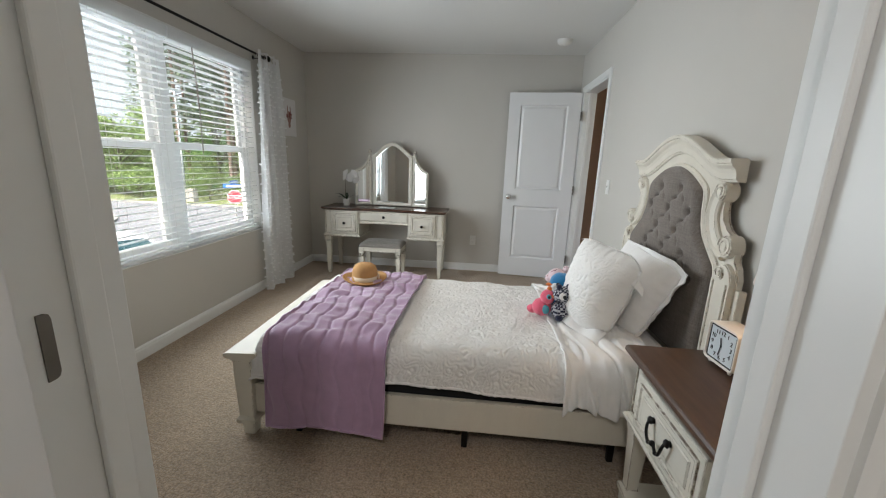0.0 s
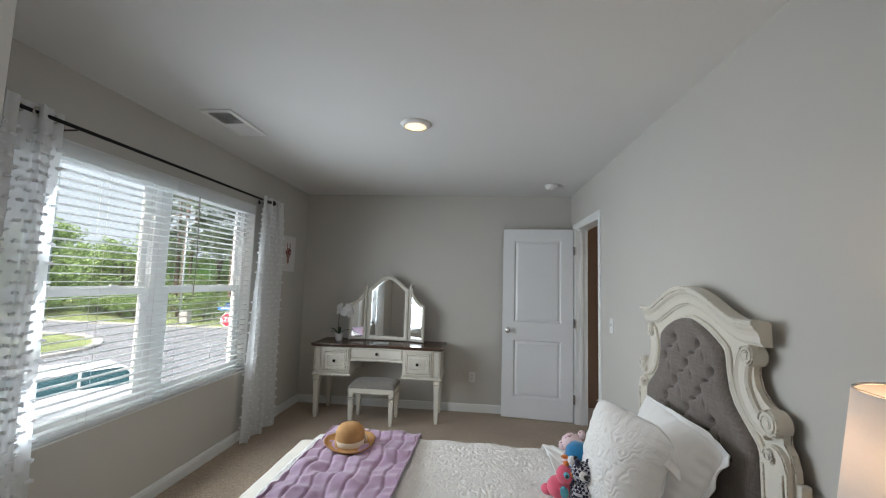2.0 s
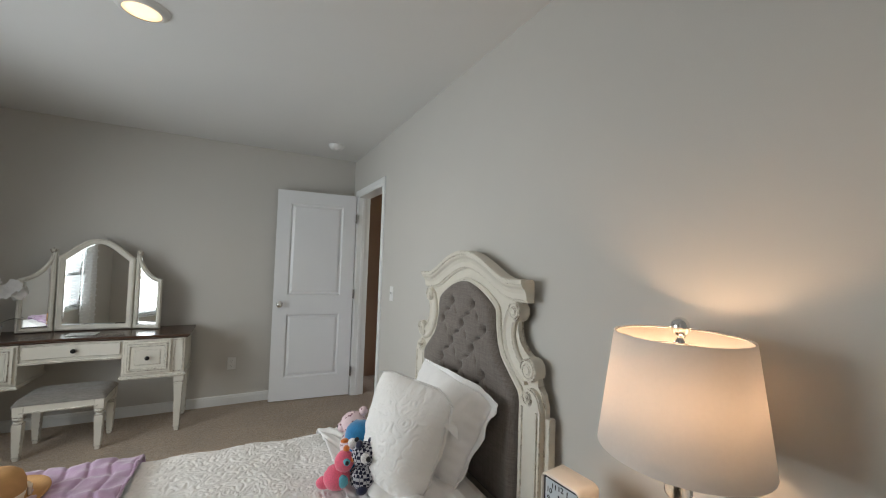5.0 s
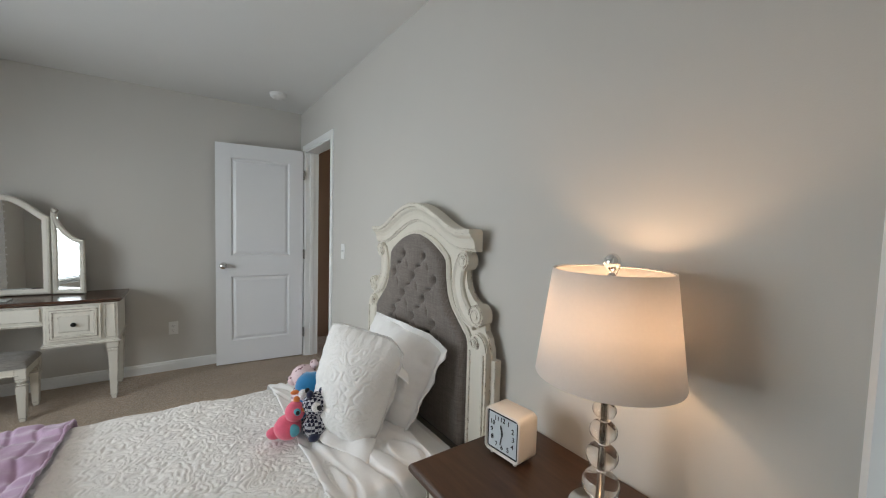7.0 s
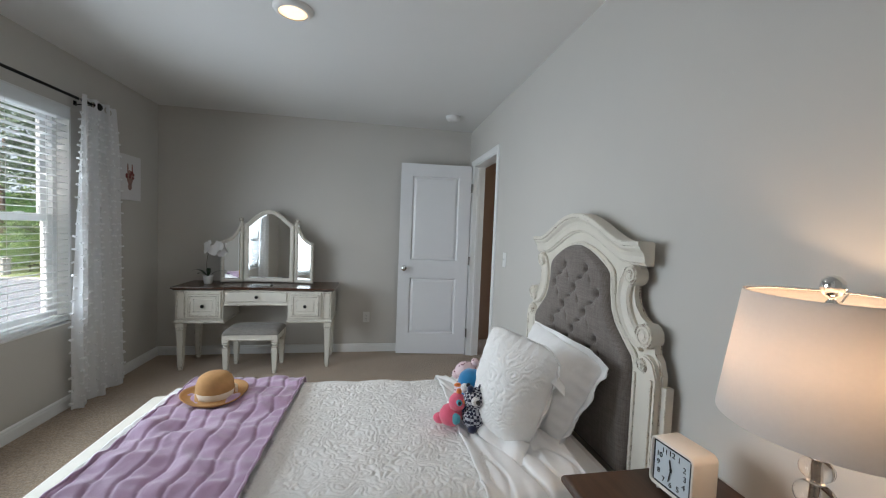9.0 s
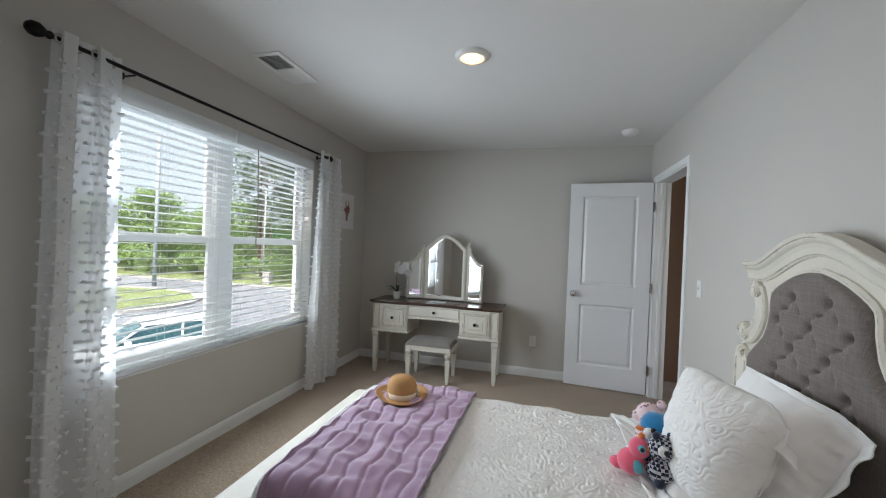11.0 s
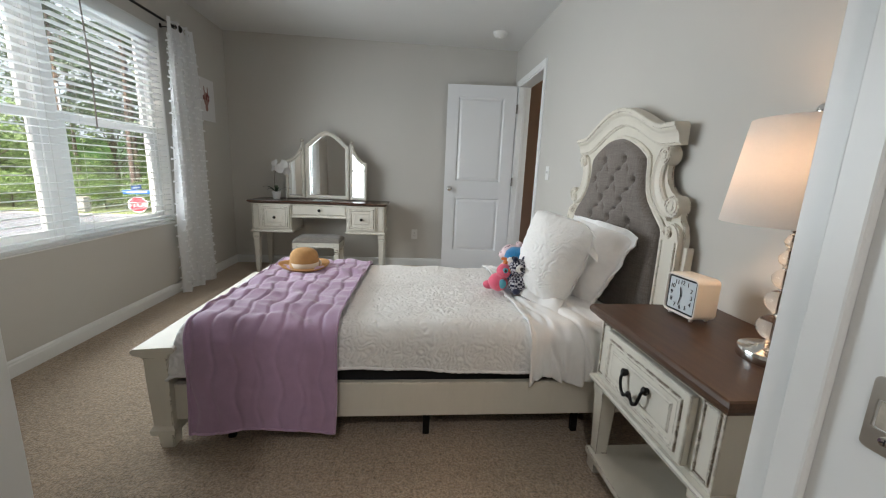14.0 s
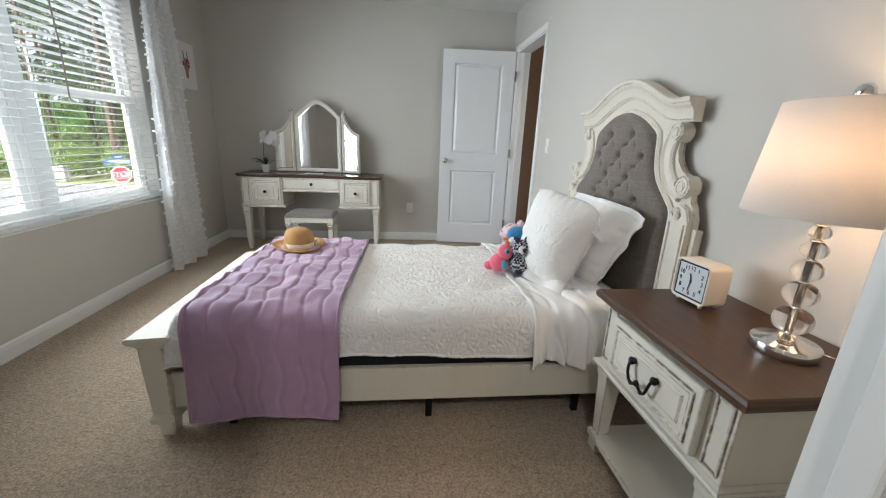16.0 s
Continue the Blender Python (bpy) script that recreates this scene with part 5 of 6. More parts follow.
# ---- vanity ----
def vanity_desk():
    CX, CY = -0.472, 4.540
    t = thing("vanity_desk", CX, CY, 0, "cream distressed vanity desk with a dark wood top and three drawers", "desk")
    # local: front face looks to -y
    HW, F, B = 0.665, -0.205, 0.205
    H = 0.760

    def front(x, o):
        """Front edge: the middle bay is drawn in by a shallow curve."""
        a = abs(x) / HW
        return F - o + 0.035 * (0.5 + 0.5 * math.cos(math.pi * min(1.0, a / 0.62)))
    bm = bmesh.new()
    loops = []
    N = 40
    for o, z in ((0.0, H - 0.030), (0.012, H - 0.030), (0.018, H - 0.022), (0.028, H - 0.016), (0.030, H - 0.008), (0.026, H), (0.0, H)):
        row = []
        for k in range(N + 1):
            x = -HW - o + (2 * HW + 2 * o) * k / N
            row.append((x, front(x, o), z))
        row += [(HW + o, B, z), (-HW - o, B, z)]
        loops.append(row)
    loft(bm, loops)
    part("desktop", bm, M_DESKTOP, t, "dark walnut-stained moulded top")
    # carcass: two drawer boxes and a bridge
    for s in (1, -1):
        x0, x1 = (0.275, HW) if s > 0 else (-HW, -0.275)
        part("drawer_box", boxes((x0, x1, F, B, 0.455, H - 0.030), bevel=0.002), M_GLAZED, t)
        bm = bmesh.new()
        loops = []
        for o, z in ((0.0, 0.432), (0.008, 0.432), (0.014, 0.440), (0.012, 0.450), (0.0, 0.456)):
            loops.append([(x0 - o, F - o, z), (x1 + o, F - o, z), (x1 + o, B, z), (x0 - o, B, z)])
        loft(bm, loops)
        part("waist_moulding", bm, M_GLAZED, t)
        a, b = (0.290, 0.575) if s > 0 else (-0.575, -0.290)
        bm = bmesh.new()
        box(bm, a, b, F - 0.016, F, 0.475, H - 0.045, bevel=0.004)
        def ring(k, e, a=a, b=b):
            z0, z1, y = 0.475, H - 0.045, F - 0.016
            return [(a + k, y - e, z0 + k), (b - k, y - e, z0 + k), (b - k, y - e, z1 - k), (a + k, y - e, z1 - k)]
        loft(bm, [ring(0.020, -0.001), ring(0.022, 0.007), ring(0.034, 0.008), ring(0.040, 0.001), ring(0.062, 0.001), ring(0.068, 0.005)], True, True)
        dr = part("drawer", bm, M_GLAZED, t)
        kn = part("drawer_knob", turned([(0.0, 0.0), (0.009, 0.0), (0.006, 0.006), (0.007, 0.012), (0.015, 0.018), (0.015, 0.024), (0.009, 0.029), (0.0, 0.030)], 20), M_BLACK, dr, "round black knob", True)
        kn.matrix_basis = pose((a + b) / 2, F - 0.020, 0.592, 90, 0, 0)
        bm = bmesh.new()
        u0, u1 = (0.590, 0.652) if s > 0 else (-0.652, -0.590)
        w = 0.006
        for r in ((u0, u0 + w, 0.470, H - 0.042), (u1 - w, u1, 0.470, H - 0.042), (u0 + w, u1 - w, 0.470, 0.476), (u0 + w, u1 - w, H - 0.048, H - 0.042)):
            box(bm, r[0], r[1], F - 0.006, F + 0.001, r[2], r[3], bevel=0.0015)
        part("corner_moulding", bm, M_GLAZED, t)
    bm = bmesh.new()
    rows = []
    for k in range(25):
        x = -0.275 + 0.55 * k / 24
        y = front(x, 0.0) + 0.004
        rows.append([(x, y, 0.598), (x, y, H - 0.030), (x, B, H - 0.030), (x, B, 0.598)])
    loft(bm, rows)
    part("bridge", bm, M_GLAZED, t)
    bm = bmesh.new()
    rows = []
    for k in range(25):
        x = -0.262 + 0.524 * k / 24
        y = front(x, 0.0) + 0.004
        rows.append([(x, y - 0.014, 0.625), (x, y - 0.014, H - 0.048), (x, y + 0.002, H - 0.042), (x, y + 0.002, 0.619)])
    loft(bm, rows)
    dr = part("drawer", bm, M_GLAZED, t)
    kn = part("drawer_knob", turned([(0.0, 0.0), (0.009, 0.0), (0.006, 0.006), (0.007, 0.012), (0.015, 0.018), (0.015, 0.024), (0.009, 0.029), (0.0, 0.030)], 20), M_BLACK, dr, "round black knob", True)
    kn.matrix_basis = pose(0, front(0, 0) - 0.008, 0.668, 90, 0, 0)
    bm = bmesh.new()
    rows = []
    for k in range(25):
        x = -0.275 + 0.55 * k / 24
        y = front(x, 0.0) + 0.004
        rows.append([(x, y - 0.010, 0.588), (x, y - 0.012, 0.598), (x, y - 0.004, 0.604), (x, y + 0.03, 0.604), (x, y + 0.03, 0.588)])
    loft(bm, rows)
    part("apron_bead", bm, M_GLAZED, t)
    for sx in (-1, 1):
        for y in (F + 0.032, B - 0.030):
            bm = bmesh.new()
            x = sx * (HW - 0.034)
            loops = []
            for z, w in ((0.0, 0.013), (0.030, 0.017), (0.034, 0.021), (0.050, 0.020), (0.360, 0.028), (0.372, 0.032), (0.384, 0.028), (0.394, 0.034), (0.432, 0.034)):
                loops.append([(x - w, y - w, z), (x + w, y - w, z), (x + w, y + w, z), (x - w, y + w, z)])
            loft(bm, loops)
            part("leg", bm, M_GLAZED, t)


vanity_desk()


def vanity_mirror():
    t = thing("vanity_mirror", -0.447, 4.665, 0.760, "cream folding vanity mirror with an arched middle and two wings", "mirror", rz=-1.6)

    def leaf(name, outline, hinge, ang, glass_in):
        """An outline of (x, z) in a plane that looks to -y, turned about its hinge."""
        m = pose(hinge, 0, 0, 0, 0, ang)
        bm = bmesh.new()
        n = len(outline)

        def inset(d):
            out = []
            for k in range(n):
                p0, p, p1 = Vector(outline[k - 1]), Vector(outline[k]), Vector(outline[(k + 1) % n])
                d0, d1 = (p - p0).normalized(), (p1 - p).normalized()
                nn = Vector((-(d0.y + d1.y), d0.x + d1.x))
                nn = nn.normalized() / max(0.5, nn.length / 2)
                out.append(p + nn * d)
            return out
        def row(d, y):
            return [(p.x, y, p.y) for p in inset(d)]
        loft(bm, [row(0, 0.010), row(0, -0.008), row(0.004, -0.013), row(0.014, -0.016), row(0.024, -0.013), row(glass_in, -0.008), row(glass_in, 0.010), row(0, 0.010)], True, False)
        fr = part(name, bm, M_GLAZED, t)
        fr.matrix_basis = m
        bm = bmesh.new()
        a = [bm.verts.new(q) for q in row(glass_in - 0.003, -0.0035)]
        b = [bm.verts.new(q) for q in row(glass_in + 0.008, -0.0040)]
        for k in range(n):
            bm.faces.new((a[k], a[(k + 1) % n], b[(k + 1) % n], b[k]))
        bm.faces.new(b)
        part("mirror_glass", bm, M_MIRROR, fr, "silvered mirror glass with a bevelled edge")
        bm = bmesh.new()
        bk = [bm.verts.new(q) for q in row(0.01, 0.0115)]
        bm.faces.new(bk)
        part("backing", bm, M_DARK, fr)

    mid = [(-0.235, 0.005), (0.235, 0.005), (0.235, 0.572)]
    for k in range(1, 24):
        x = 0.235 - 0.47 * k / 24
        a = abs(x) / 0.235
        mid.append((x, 0.572 + 0.152 * (0.5 + 0.5 * math.cos(math.pi * a)) ** 0.6))
    mid.append((-0.235, 0.572))
    leaf("middle_frame", mid, 0.0, 0.0, 0.042)
    wing = [(0.0, 0.005), (0.195, 0.005), (0.195, 0.405)]
    for k in range(1, 16):
        f = k / 16
        wing.append((0.195 - 0.170 * f, 0.405 + 0.040 * f + 0.140 * f ** 2.6))
    wing.append((0.025, 0.612))
    wing.append((0.0, 0.612))
    leaf("wing_frame", wing, 0.243, -16.0, 0.030)
    leaf("wing_frame", [(-x, z) for x, z in reversed(wing)], -0.243, 16.0, 0.030)
    for s in (1, -1):
        bm = bmesh.new()
        out = [(0.022 * math.cos(2 * math.pi * k / 20), 0.022 * math.sin(2 * math.pi * k / 20)) for k in range(20)]
        plate(bm, out, -0.012, 0.012, 0.003)
        plate(bm, [(0.6 * a, 0.6 * b) for a, b in out], -0.016, 0.016, 0.002)
        part("scroll", bm, M_GLAZED, t).matrix_basis = Matrix.Translation((s * 0.262, -0.006, 0.618)) @ pose(0, 0, 0, 0, 0, 90)


vanity_mirror()


def stool():
    t = thing("stool", -0.480, 4.365, 0, "cream distressed vanity stool with a grey linen seat", "stool")
    hw, hd = 0.235, 0.165
    def seat(u, v):
        a, b = 2 * u - 1, 2 * v - 1
        e = max(0.0, 1 - abs(a) ** 6) * max(0.0, 1 - abs(b) ** 6)
        return (a * hw, b * hd, 0.408 + 0.052 * e ** 0.35 + 0.010 * (1 - a * a) * (1 - b * b) + 0.003 * noise.noise((a * 3, b * 3, 2)))
    bm = bmesh.new()
    sheet(bm, seat, 40, 32)
    part("seat_pad", bm, M_SEAT, t, "grey linen seat pad", True, False)
    part("seat_frame", boxes((-hw + 0.006, hw - 0.006, -hd + 0.006, hd - 0.006, 0.345, 0.410), bevel=0.003), M_GLAZED, t)
    part("apron_bead", boxes((-hw + 0.04, hw - 0.04, -hd + 0.001, -hd + 0.008, 0.352, 0.360), bevel=0.001), M_GLAZED, t)
    for sx in (-1, 1):
        for sy in (-1, 1):
            x, y = sx * (hw - 0.032), sy * (hd - 0.032)
            bm = bmesh.new()
            box(bm, x - 0.028, x + 0.028, y - 0.028, y + 0.028, 0.325, 0.408, bevel=0.002)
            lathe(bm, [(0.0, 0.328), (0.020, 0.328), (0.030, 0.316), (0.031, 0.306), (0.020, 0.296), (0.018, 0.288), (0.026, 0.280), (0.026, 0.274), (0.0, 0.274)], 20, x, y)
            loops = []
            for z, w in ((0.0, 0.013), (0.026, 0.016), (0.030, 0.020), (0.042, 0.018), (0.255, 0.025), (0.276, 0.025)):
                loops.append([(x - w, y - w, z), (x + w, y - w, z), (x + w, y + w, z), (x - w, y + w, z)])
            loft(bm, loops)
            part("leg", bm, M_GLAZED, t)
    for ob in t.children:
        ob.data.transform(Matrix.Diagonal((1, 1, 0.875, 1)))


stool()


# ---- small things ----
def picture():
    t = thing("wall_picture", XL, 4.335, 1.688, "white canvas picture of a small pink flower animal head, unframed", "picture", rz=90)
    # local -y is the face
    part("canvas", boxes((-0.155, 0.155, -0.020, 0.0, -0.190, 0.190), bevel=0.003), paint("canvas_white", (0.74, 0.73, 0.73), 0.8, 0.02, 4.0, 700.0, 0.3), t)
    dusk = paint("picture_mauve", (0.34, 0.20, 0.17), 0.8, 0.3, 60.0, 300.0, 0.1)
    rose = paint("picture_rose", (0.20, 0.055, 0.05), 0.8, 0.3, 60.0, 300.0, 0.1)
    bm = bmesh.new()
    for x, z, rx, rz in ((0.0, 0.0, 0.030, 0.042), (0.0, -0.050, 0.018, 0.022), (-0.020, 0.050, 0.007, 0.030), (0.022, 0.052, 0.007, 0.028)):
        out = [(x + rx * math.cos(2 * math.pi * k / 18), z + rz * math.sin(2 * math.pi * k / 18)) for k in range(18)]
        a = [bm.verts.new((p, -0.0212, q)) for p, q in out]
        bm.faces.new(a)
    part("painted_head", bm, dusk, t).matrix_basis = Matrix.Diagonal((1.4, 1.0, 1.5, 1.0))
    bm = bmesh.new()
    rnd = random.Random(5)
    for k in range(9):
        x, z = rnd.uniform(-0.035, 0.035), rnd.uniform(-0.005, 0.035)
        out = [(x + 0.011 * math.cos(2 * math.pi * j / 10), z + 0.010 * math.sin(2 * math.pi * j / 10)) for j in range(10)]
        bm.faces.new([bm.verts.new((p, -0.0222 - 0.0002 * k, q)) for p, q in out])
    part("painted_flower", bm, rose, t).matrix_basis = Matrix.Diagonal((1.4, 1.0, 1.4, 1.0))


picture()


def orchid():
    t = thing("orchid", -0.955, 4.545, 0.760, "white artificial orchid with dark leaves in a small white pot", "plant")
    part("pot", turned([(0.0, 0.0), (0.030, 0.0), (0.034, 0.006), (0.042, 0.066), (0.045, 0.070), (0.045, 0.076), (0.040, 0.076), (0.036, 0.062), (0.0, 0.062)], 28), M_PLASTIC, t, "", True)
    green = paint("orchid_leaf", (0.020, 0.040, 0.018), 0.4, 0.2, 30.0, 200.0, 0.1)
    stemm = paint("orchid_stem", (0.05, 0.06, 0.025), 0.5, 0.2, 30.0)
    petal = translucent("orchid_petal", (0.80, 0.79, 0.78), 0.3)
    for a, l, up in ((0.3, 0.14, 0.05), (2.9, 0.16, 0.06), (1.9, 0.10, 0.07), (4.2, 0.12, 0.04), (5.2, 0.11, 0.06)):
        def leaf(u, v, a=a, l=l, up=up):
            w = 0.018 * math.sin(math.pi * min(1, u * 0.92 + 0.08)) * (2 * v - 1)
            r, z = l * u, 0.068 + up * math.sin(u * 2.3) + 0.10 * abs(w)
            return (r * math.cos(a) - w * math.sin(a), r * math.sin(a) + w * math.cos(a), z)
        bm = bmesh.new()
        sheet(bm, leaf, 10, 4, 0.0012)
        part("leaf", bm, green, t, "", True)
    c = curve_points([(0, 0, 0.06), (-0.012, 0.0, 0.15), (-0.010, 0.0, 0.24), (0.012, -0.005, 0.31), (0.05, -0.01, 0.345), (0.085, -0.015, 0.335)], 6)
    bm = bmesh.new()
    tube(bm, c, 0.0028, 8, 0.0015)
    part("stem", bm, stemm, t, "", True)
    rnd = random.Random(2)
    for k in range(9):
        x, y, z = -0.030 + 0.140 * rnd.random(), rnd.uniform(-0.04, 0.02), 0.29 + 0.085 * rnd.random()
        bm = bmesh.new()
        for j in range(5):
            a = 2 * math.pi * j / 5 + rnd.random()
            def pet(u, v, a=a):
                w = 0.024 * math.sin(math.pi * min(1, 0.1 + u * 0.9)) * (2 * v - 1)
                r = 0.048 * u
                return (r * math.cos(a) - w * math.sin(a), -0.006 * math.sin(2 * u) - 3.0 * w * w, r * math.sin(a) + w * math.cos(a))
            sheet(bm, pet, 5, 4)
        lathe(bm, ball_profile(0.004, 0.004, 0.0, 6), 8)
        f = part("flower", bm, petal, t, "", True, False)
        f.matrix_basis = Matrix.Translation((x, y, z)) @ pose(0, 0, 0, rnd.uniform(-30, 10), rnd.uniform(-30, 30), rnd.uniform(-40, 40))


orchid()
tagged(part("booklet", boxes((-0.55, -0.38, 4.420, 4.535, 0.7605, 0.7665), bevel=0.0015), paint("printed_paper", (0.42, 0.45, 0.44), 0.35, 0.35, 25.0, 60.0, 0.0)), "glossy printed booklet lying on the vanity", "booklet")


def plush(name, label, x, y, z, rz, size, blobs, mats):
    """A soft toy as one plain mesh of merged round forms; each blob is (x, y, z, rx, ry, rz, slot)."""
    bm = bmesh.new()
    rnd = random.Random(len(label))
    for bx, by, bz, rx, ry, rzz, slot in blobs:
        got = bmesh.ops.create_icosphere(bm, subdivisions=3, radius=1.0)["verts"]
        for v in got:
            f = 1 + 0.05 * noise.noise(v.co * 3 + Vector((bx * 40, by * 40, bz * 40))) + (0.025 * rnd.uniform(-1, 1) if rx > 0.012 else 0)
            v.co = Vector((bx + rx * v.co.x * f, by + ry * v.co.y * f, bz + rzz * v.co.z * f))
        for f in {f for v in got for f in v.link_faces}:
            f.material_index = slot
    bmesh.ops.scale(bm, vec=(size, size, size), verts=bm.verts)
    ob = part(name, bm, mats, None, "", True)
    ob.matrix_world = pose(x, y, z, 0, 0, rz)
    return tagged(ob, label, "soft toy", "soft toys on the bed")


def fur(name, col, vary=0.25, scale=300.0):
    m = paint(name, col, 0.95, vary, scale, 260.0, 1.0)
    m.node_tree.nodes["Principled BSDF"].inputs["Sheen Weight"].default_value = 0.5
    return m


def spotted(name, a, b, scale, cut, checker=False):
    m, t, bs = nodes_of(name)
    c = t.nodes.new("ShaderNodeTexCoord")
    if checker:
        k = t.nodes.new("ShaderNodeTexChecker")
        k.inputs["Scale"].default_value = scale
        k.inputs[1].default_value, k.inputs[2].default_value = (*a, 1), (*b, 1)
        t.links.new(c.outputs["Object"], k.inputs[0])
        t.links.new(k.outputs[0], bs.inputs["Base Color"])
    else:
        v = t.nodes.new("ShaderNodeTexVoronoi")
        v.inputs["Scale"].default_value = scale
        t.links.new(c.outputs["Object"], v.inputs["Vector"])
        t.links.new(mix_rgb(t, ramp(t, v.outputs["Distance"], cut, cut + 0.08), b, a), bs.inputs["Base Color"])
    bs.inputs["Roughness"].default_value = 0.9
    bump(t, bs, noise_tex(t, 260.0, 2.0), 0.8, 0.002)
    return m


PINK, BLUE, WHITEF = fur("pink_fur", (0.75, 0.12, 0.20)), fur("blue_fur", (0.015, 0.19, 0.42)), fur("white_fur", (0.75, 0.74, 0.73))
CHECK = spotted("navy_check", (0.008, 0.009, 0.030), (0.46, 0.46, 0.50), 88.0, 0.3, True)
NAVY = fur("navy_fur", (0.012, 0.016, 0.05))
SPOT = spotted("pink_spots", (0.74, 0.58, 0.60), (0.16, 0.03, 0.06), 60.0, 0.22)
GLIT, ORANGE = fur("teal_glitter", (0.10, 0.36, 0.45)), fur("orange_felt", (0.75, 0.22, 0.05))
plush("plush_toy", "pink plush flamingo chick with a bent head", 0.915, 2.205, 0.512, -20, 1.02,
      [(0, 0, 0.048, 0.050, 0.046, 0.046, 0), (0.025, -0.004, 0.108, 0.036, 0.036, 0.038, 0), (-0.045, 0, 0.030, 0.030, 0.024, 0.022, 0), (0.036, -0.034, 0.118, 0.013, 0.008, 0.014, 1), (0.038, -0.040, 0.118, 0.007, 0.004, 0.008, 2), (0.060, -0.018, 0.120, 0.014, 0.012, 0.010, 3), (0.03, 0, 0.150, 0.012, 0.010, 0.014, 3), (0.025, -0.035, 0.050, 0.020, 0.012, 0.024, 4)],
      [PINK, GLIT, M_INK, ORANGE, GLIT])
plush("plush_toy", "blue plush penguin with a round head", 1.010, 2.262, 0.512, 0, 1.14,
      [(0, 0, 0.060, 0.050, 0.048, 0.060, 0), (0.004, 0, 0.150, 0.052, 0.050, 0.046, 0), (-0.024, -0.030, 0.135, 0.022, 0.018, 0.022, 1), (-0.052, -0.016, 0.142, 0.016, 0.009, 0.008, 3), (-0.020, -0.046, 0.152, 0.008, 0.005, 0.009, 2), (0.01, -0.04, 0.05, 0.03, 0.018, 0.04, 1)],
      [BLUE, WHITEF, M_INK, ORANGE])
plush("plush_toy", "navy and white checked plush owl", 1.008, 2.165, 0.512, 10, 1.20,
      [(0, 0, 0.045, 0.044, 0.040, 0.045, 0), (0, 0, 0.112, 0.042, 0.040, 0.038, 0), (-0.014, -0.030, 0.116, 0.015, 0.012, 0.016, 1), (-0.010, -0.043, 0.117, 0.008, 0.005, 0.008, 3), (0.020, -0.004, 0.150, 0.012, 0.010, 0.014, 2), (-0.022, -0.004, 0.148, 0.012, 0.010, 0.014, 2), (-0.020, -0.030, 0.020, 0.018, 0.014, 0.014, 2)],
      [CHECK, WHITEF, NAVY, M_INK])
plush("plush_toy", "pale pink spotted plush dog with long ears", 1.020, 2.385, 0.512, -10, 1.04,
      [(0, 0, 0.065, 0.052, 0.055, 0.065, 0), (0.0, 0, 0.160, 0.052, 0.050, 0.044, 0), (-0.040, 0, 0.148, 0.024, 0.026, 0.022, 0), (-0.060, 0, 0.150, 0.007, 0.008, 0.006, 1), (-0.015, -0.055, 0.130, 0.016, 0.012, 0.044, 2), (-0.005, 0.055, 0.130, 0.016, 0.012, 0.044, 2), (0.040, 0.0, 0.205, 0.018, 0.022, 0.018, 0)],
      [SPOT, M_INK, fur("rose_fur", (0.62, 0.28, 0.33))])


# ---- outdoors, one storey below ----
GZ = -2.95
M_GRASS = paint("grass", (0.085, 0.105, 0.030), 0.95, 0.45, 0.8, 40.0, 1.0)
M_ROAD = paint("asphalt", (0.100, 0.104, 0.112), 0.9, 0.12, 0.5, 60.0, 0.5)
M_KERB = paint("concrete", (0.22, 0.21, 0.19), 0.9, 0.08, 1.5, 60.0, 0.4)
M_BARK = paint("pine_bark", (0.085, 0.060, 0.045), 0.95, 0.35, 4.0, 20.0, 1.0, 0.0, (1, 1, 0.2))


def leafy(name, a, b):
    m, t, bs = nodes_of(name)
    g = t.nodes.new("ShaderNodeNewGeometry")
    t.links.new(mix_rgb(t, g.outputs["Random Per Island"], a, b), bs.inputs["Base Color"])
    bs.inputs["Roughness"].default_value = 0.7
    tr = t.nodes.new("ShaderNodeBsdfTranslucent")
    tr.inputs[0].default_value = (b[0] * 1.2, b[1] * 1.3, b[2], 1)
    mx = t.nodes.new("ShaderNodeMixShader")
    mx.inputs[0].default_value = 0.35
    t.links.new(bs.outputs[0], mx.inputs[1])
    t.links.new(tr.outputs[0], mx.inputs[2])
    t.links.new(mx.outputs[0], t.nodes["Material Output"].inputs[0])
    return m


M_NEEDLE = leafy("pine_needles", (0.050, 0.070, 0.050), (0.095, 0.125, 0.080))
M_LEAF = leafy("broad_leaves", (0.075, 0.120, 0.045), (0.18, 0.245, 0.085))

structure("ground", boxes((-260, 60, -120, 400, GZ - 0.4, GZ - 0.12)), M_GRASS, "rough grass that reaches to the horizon", "ground")
structure("road", boxes((-120, 20, -30, 30.0, GZ - 0.119, GZ)), M_ROAD, "grey asphalt street and junction", "road")
structure("verge", boxes((-120, 20, 30.2, 60.0, GZ - 0.119, GZ + 0.13)), M_GRASS, "grassy verge behind the kerb", "verge")
structure("kerb", boxes((-120, 20, 30.0, 30.2, GZ - 0.119, GZ + 0.14), bevel=0.02), M_KERB, "pale concrete kerb of the street", "kerb")


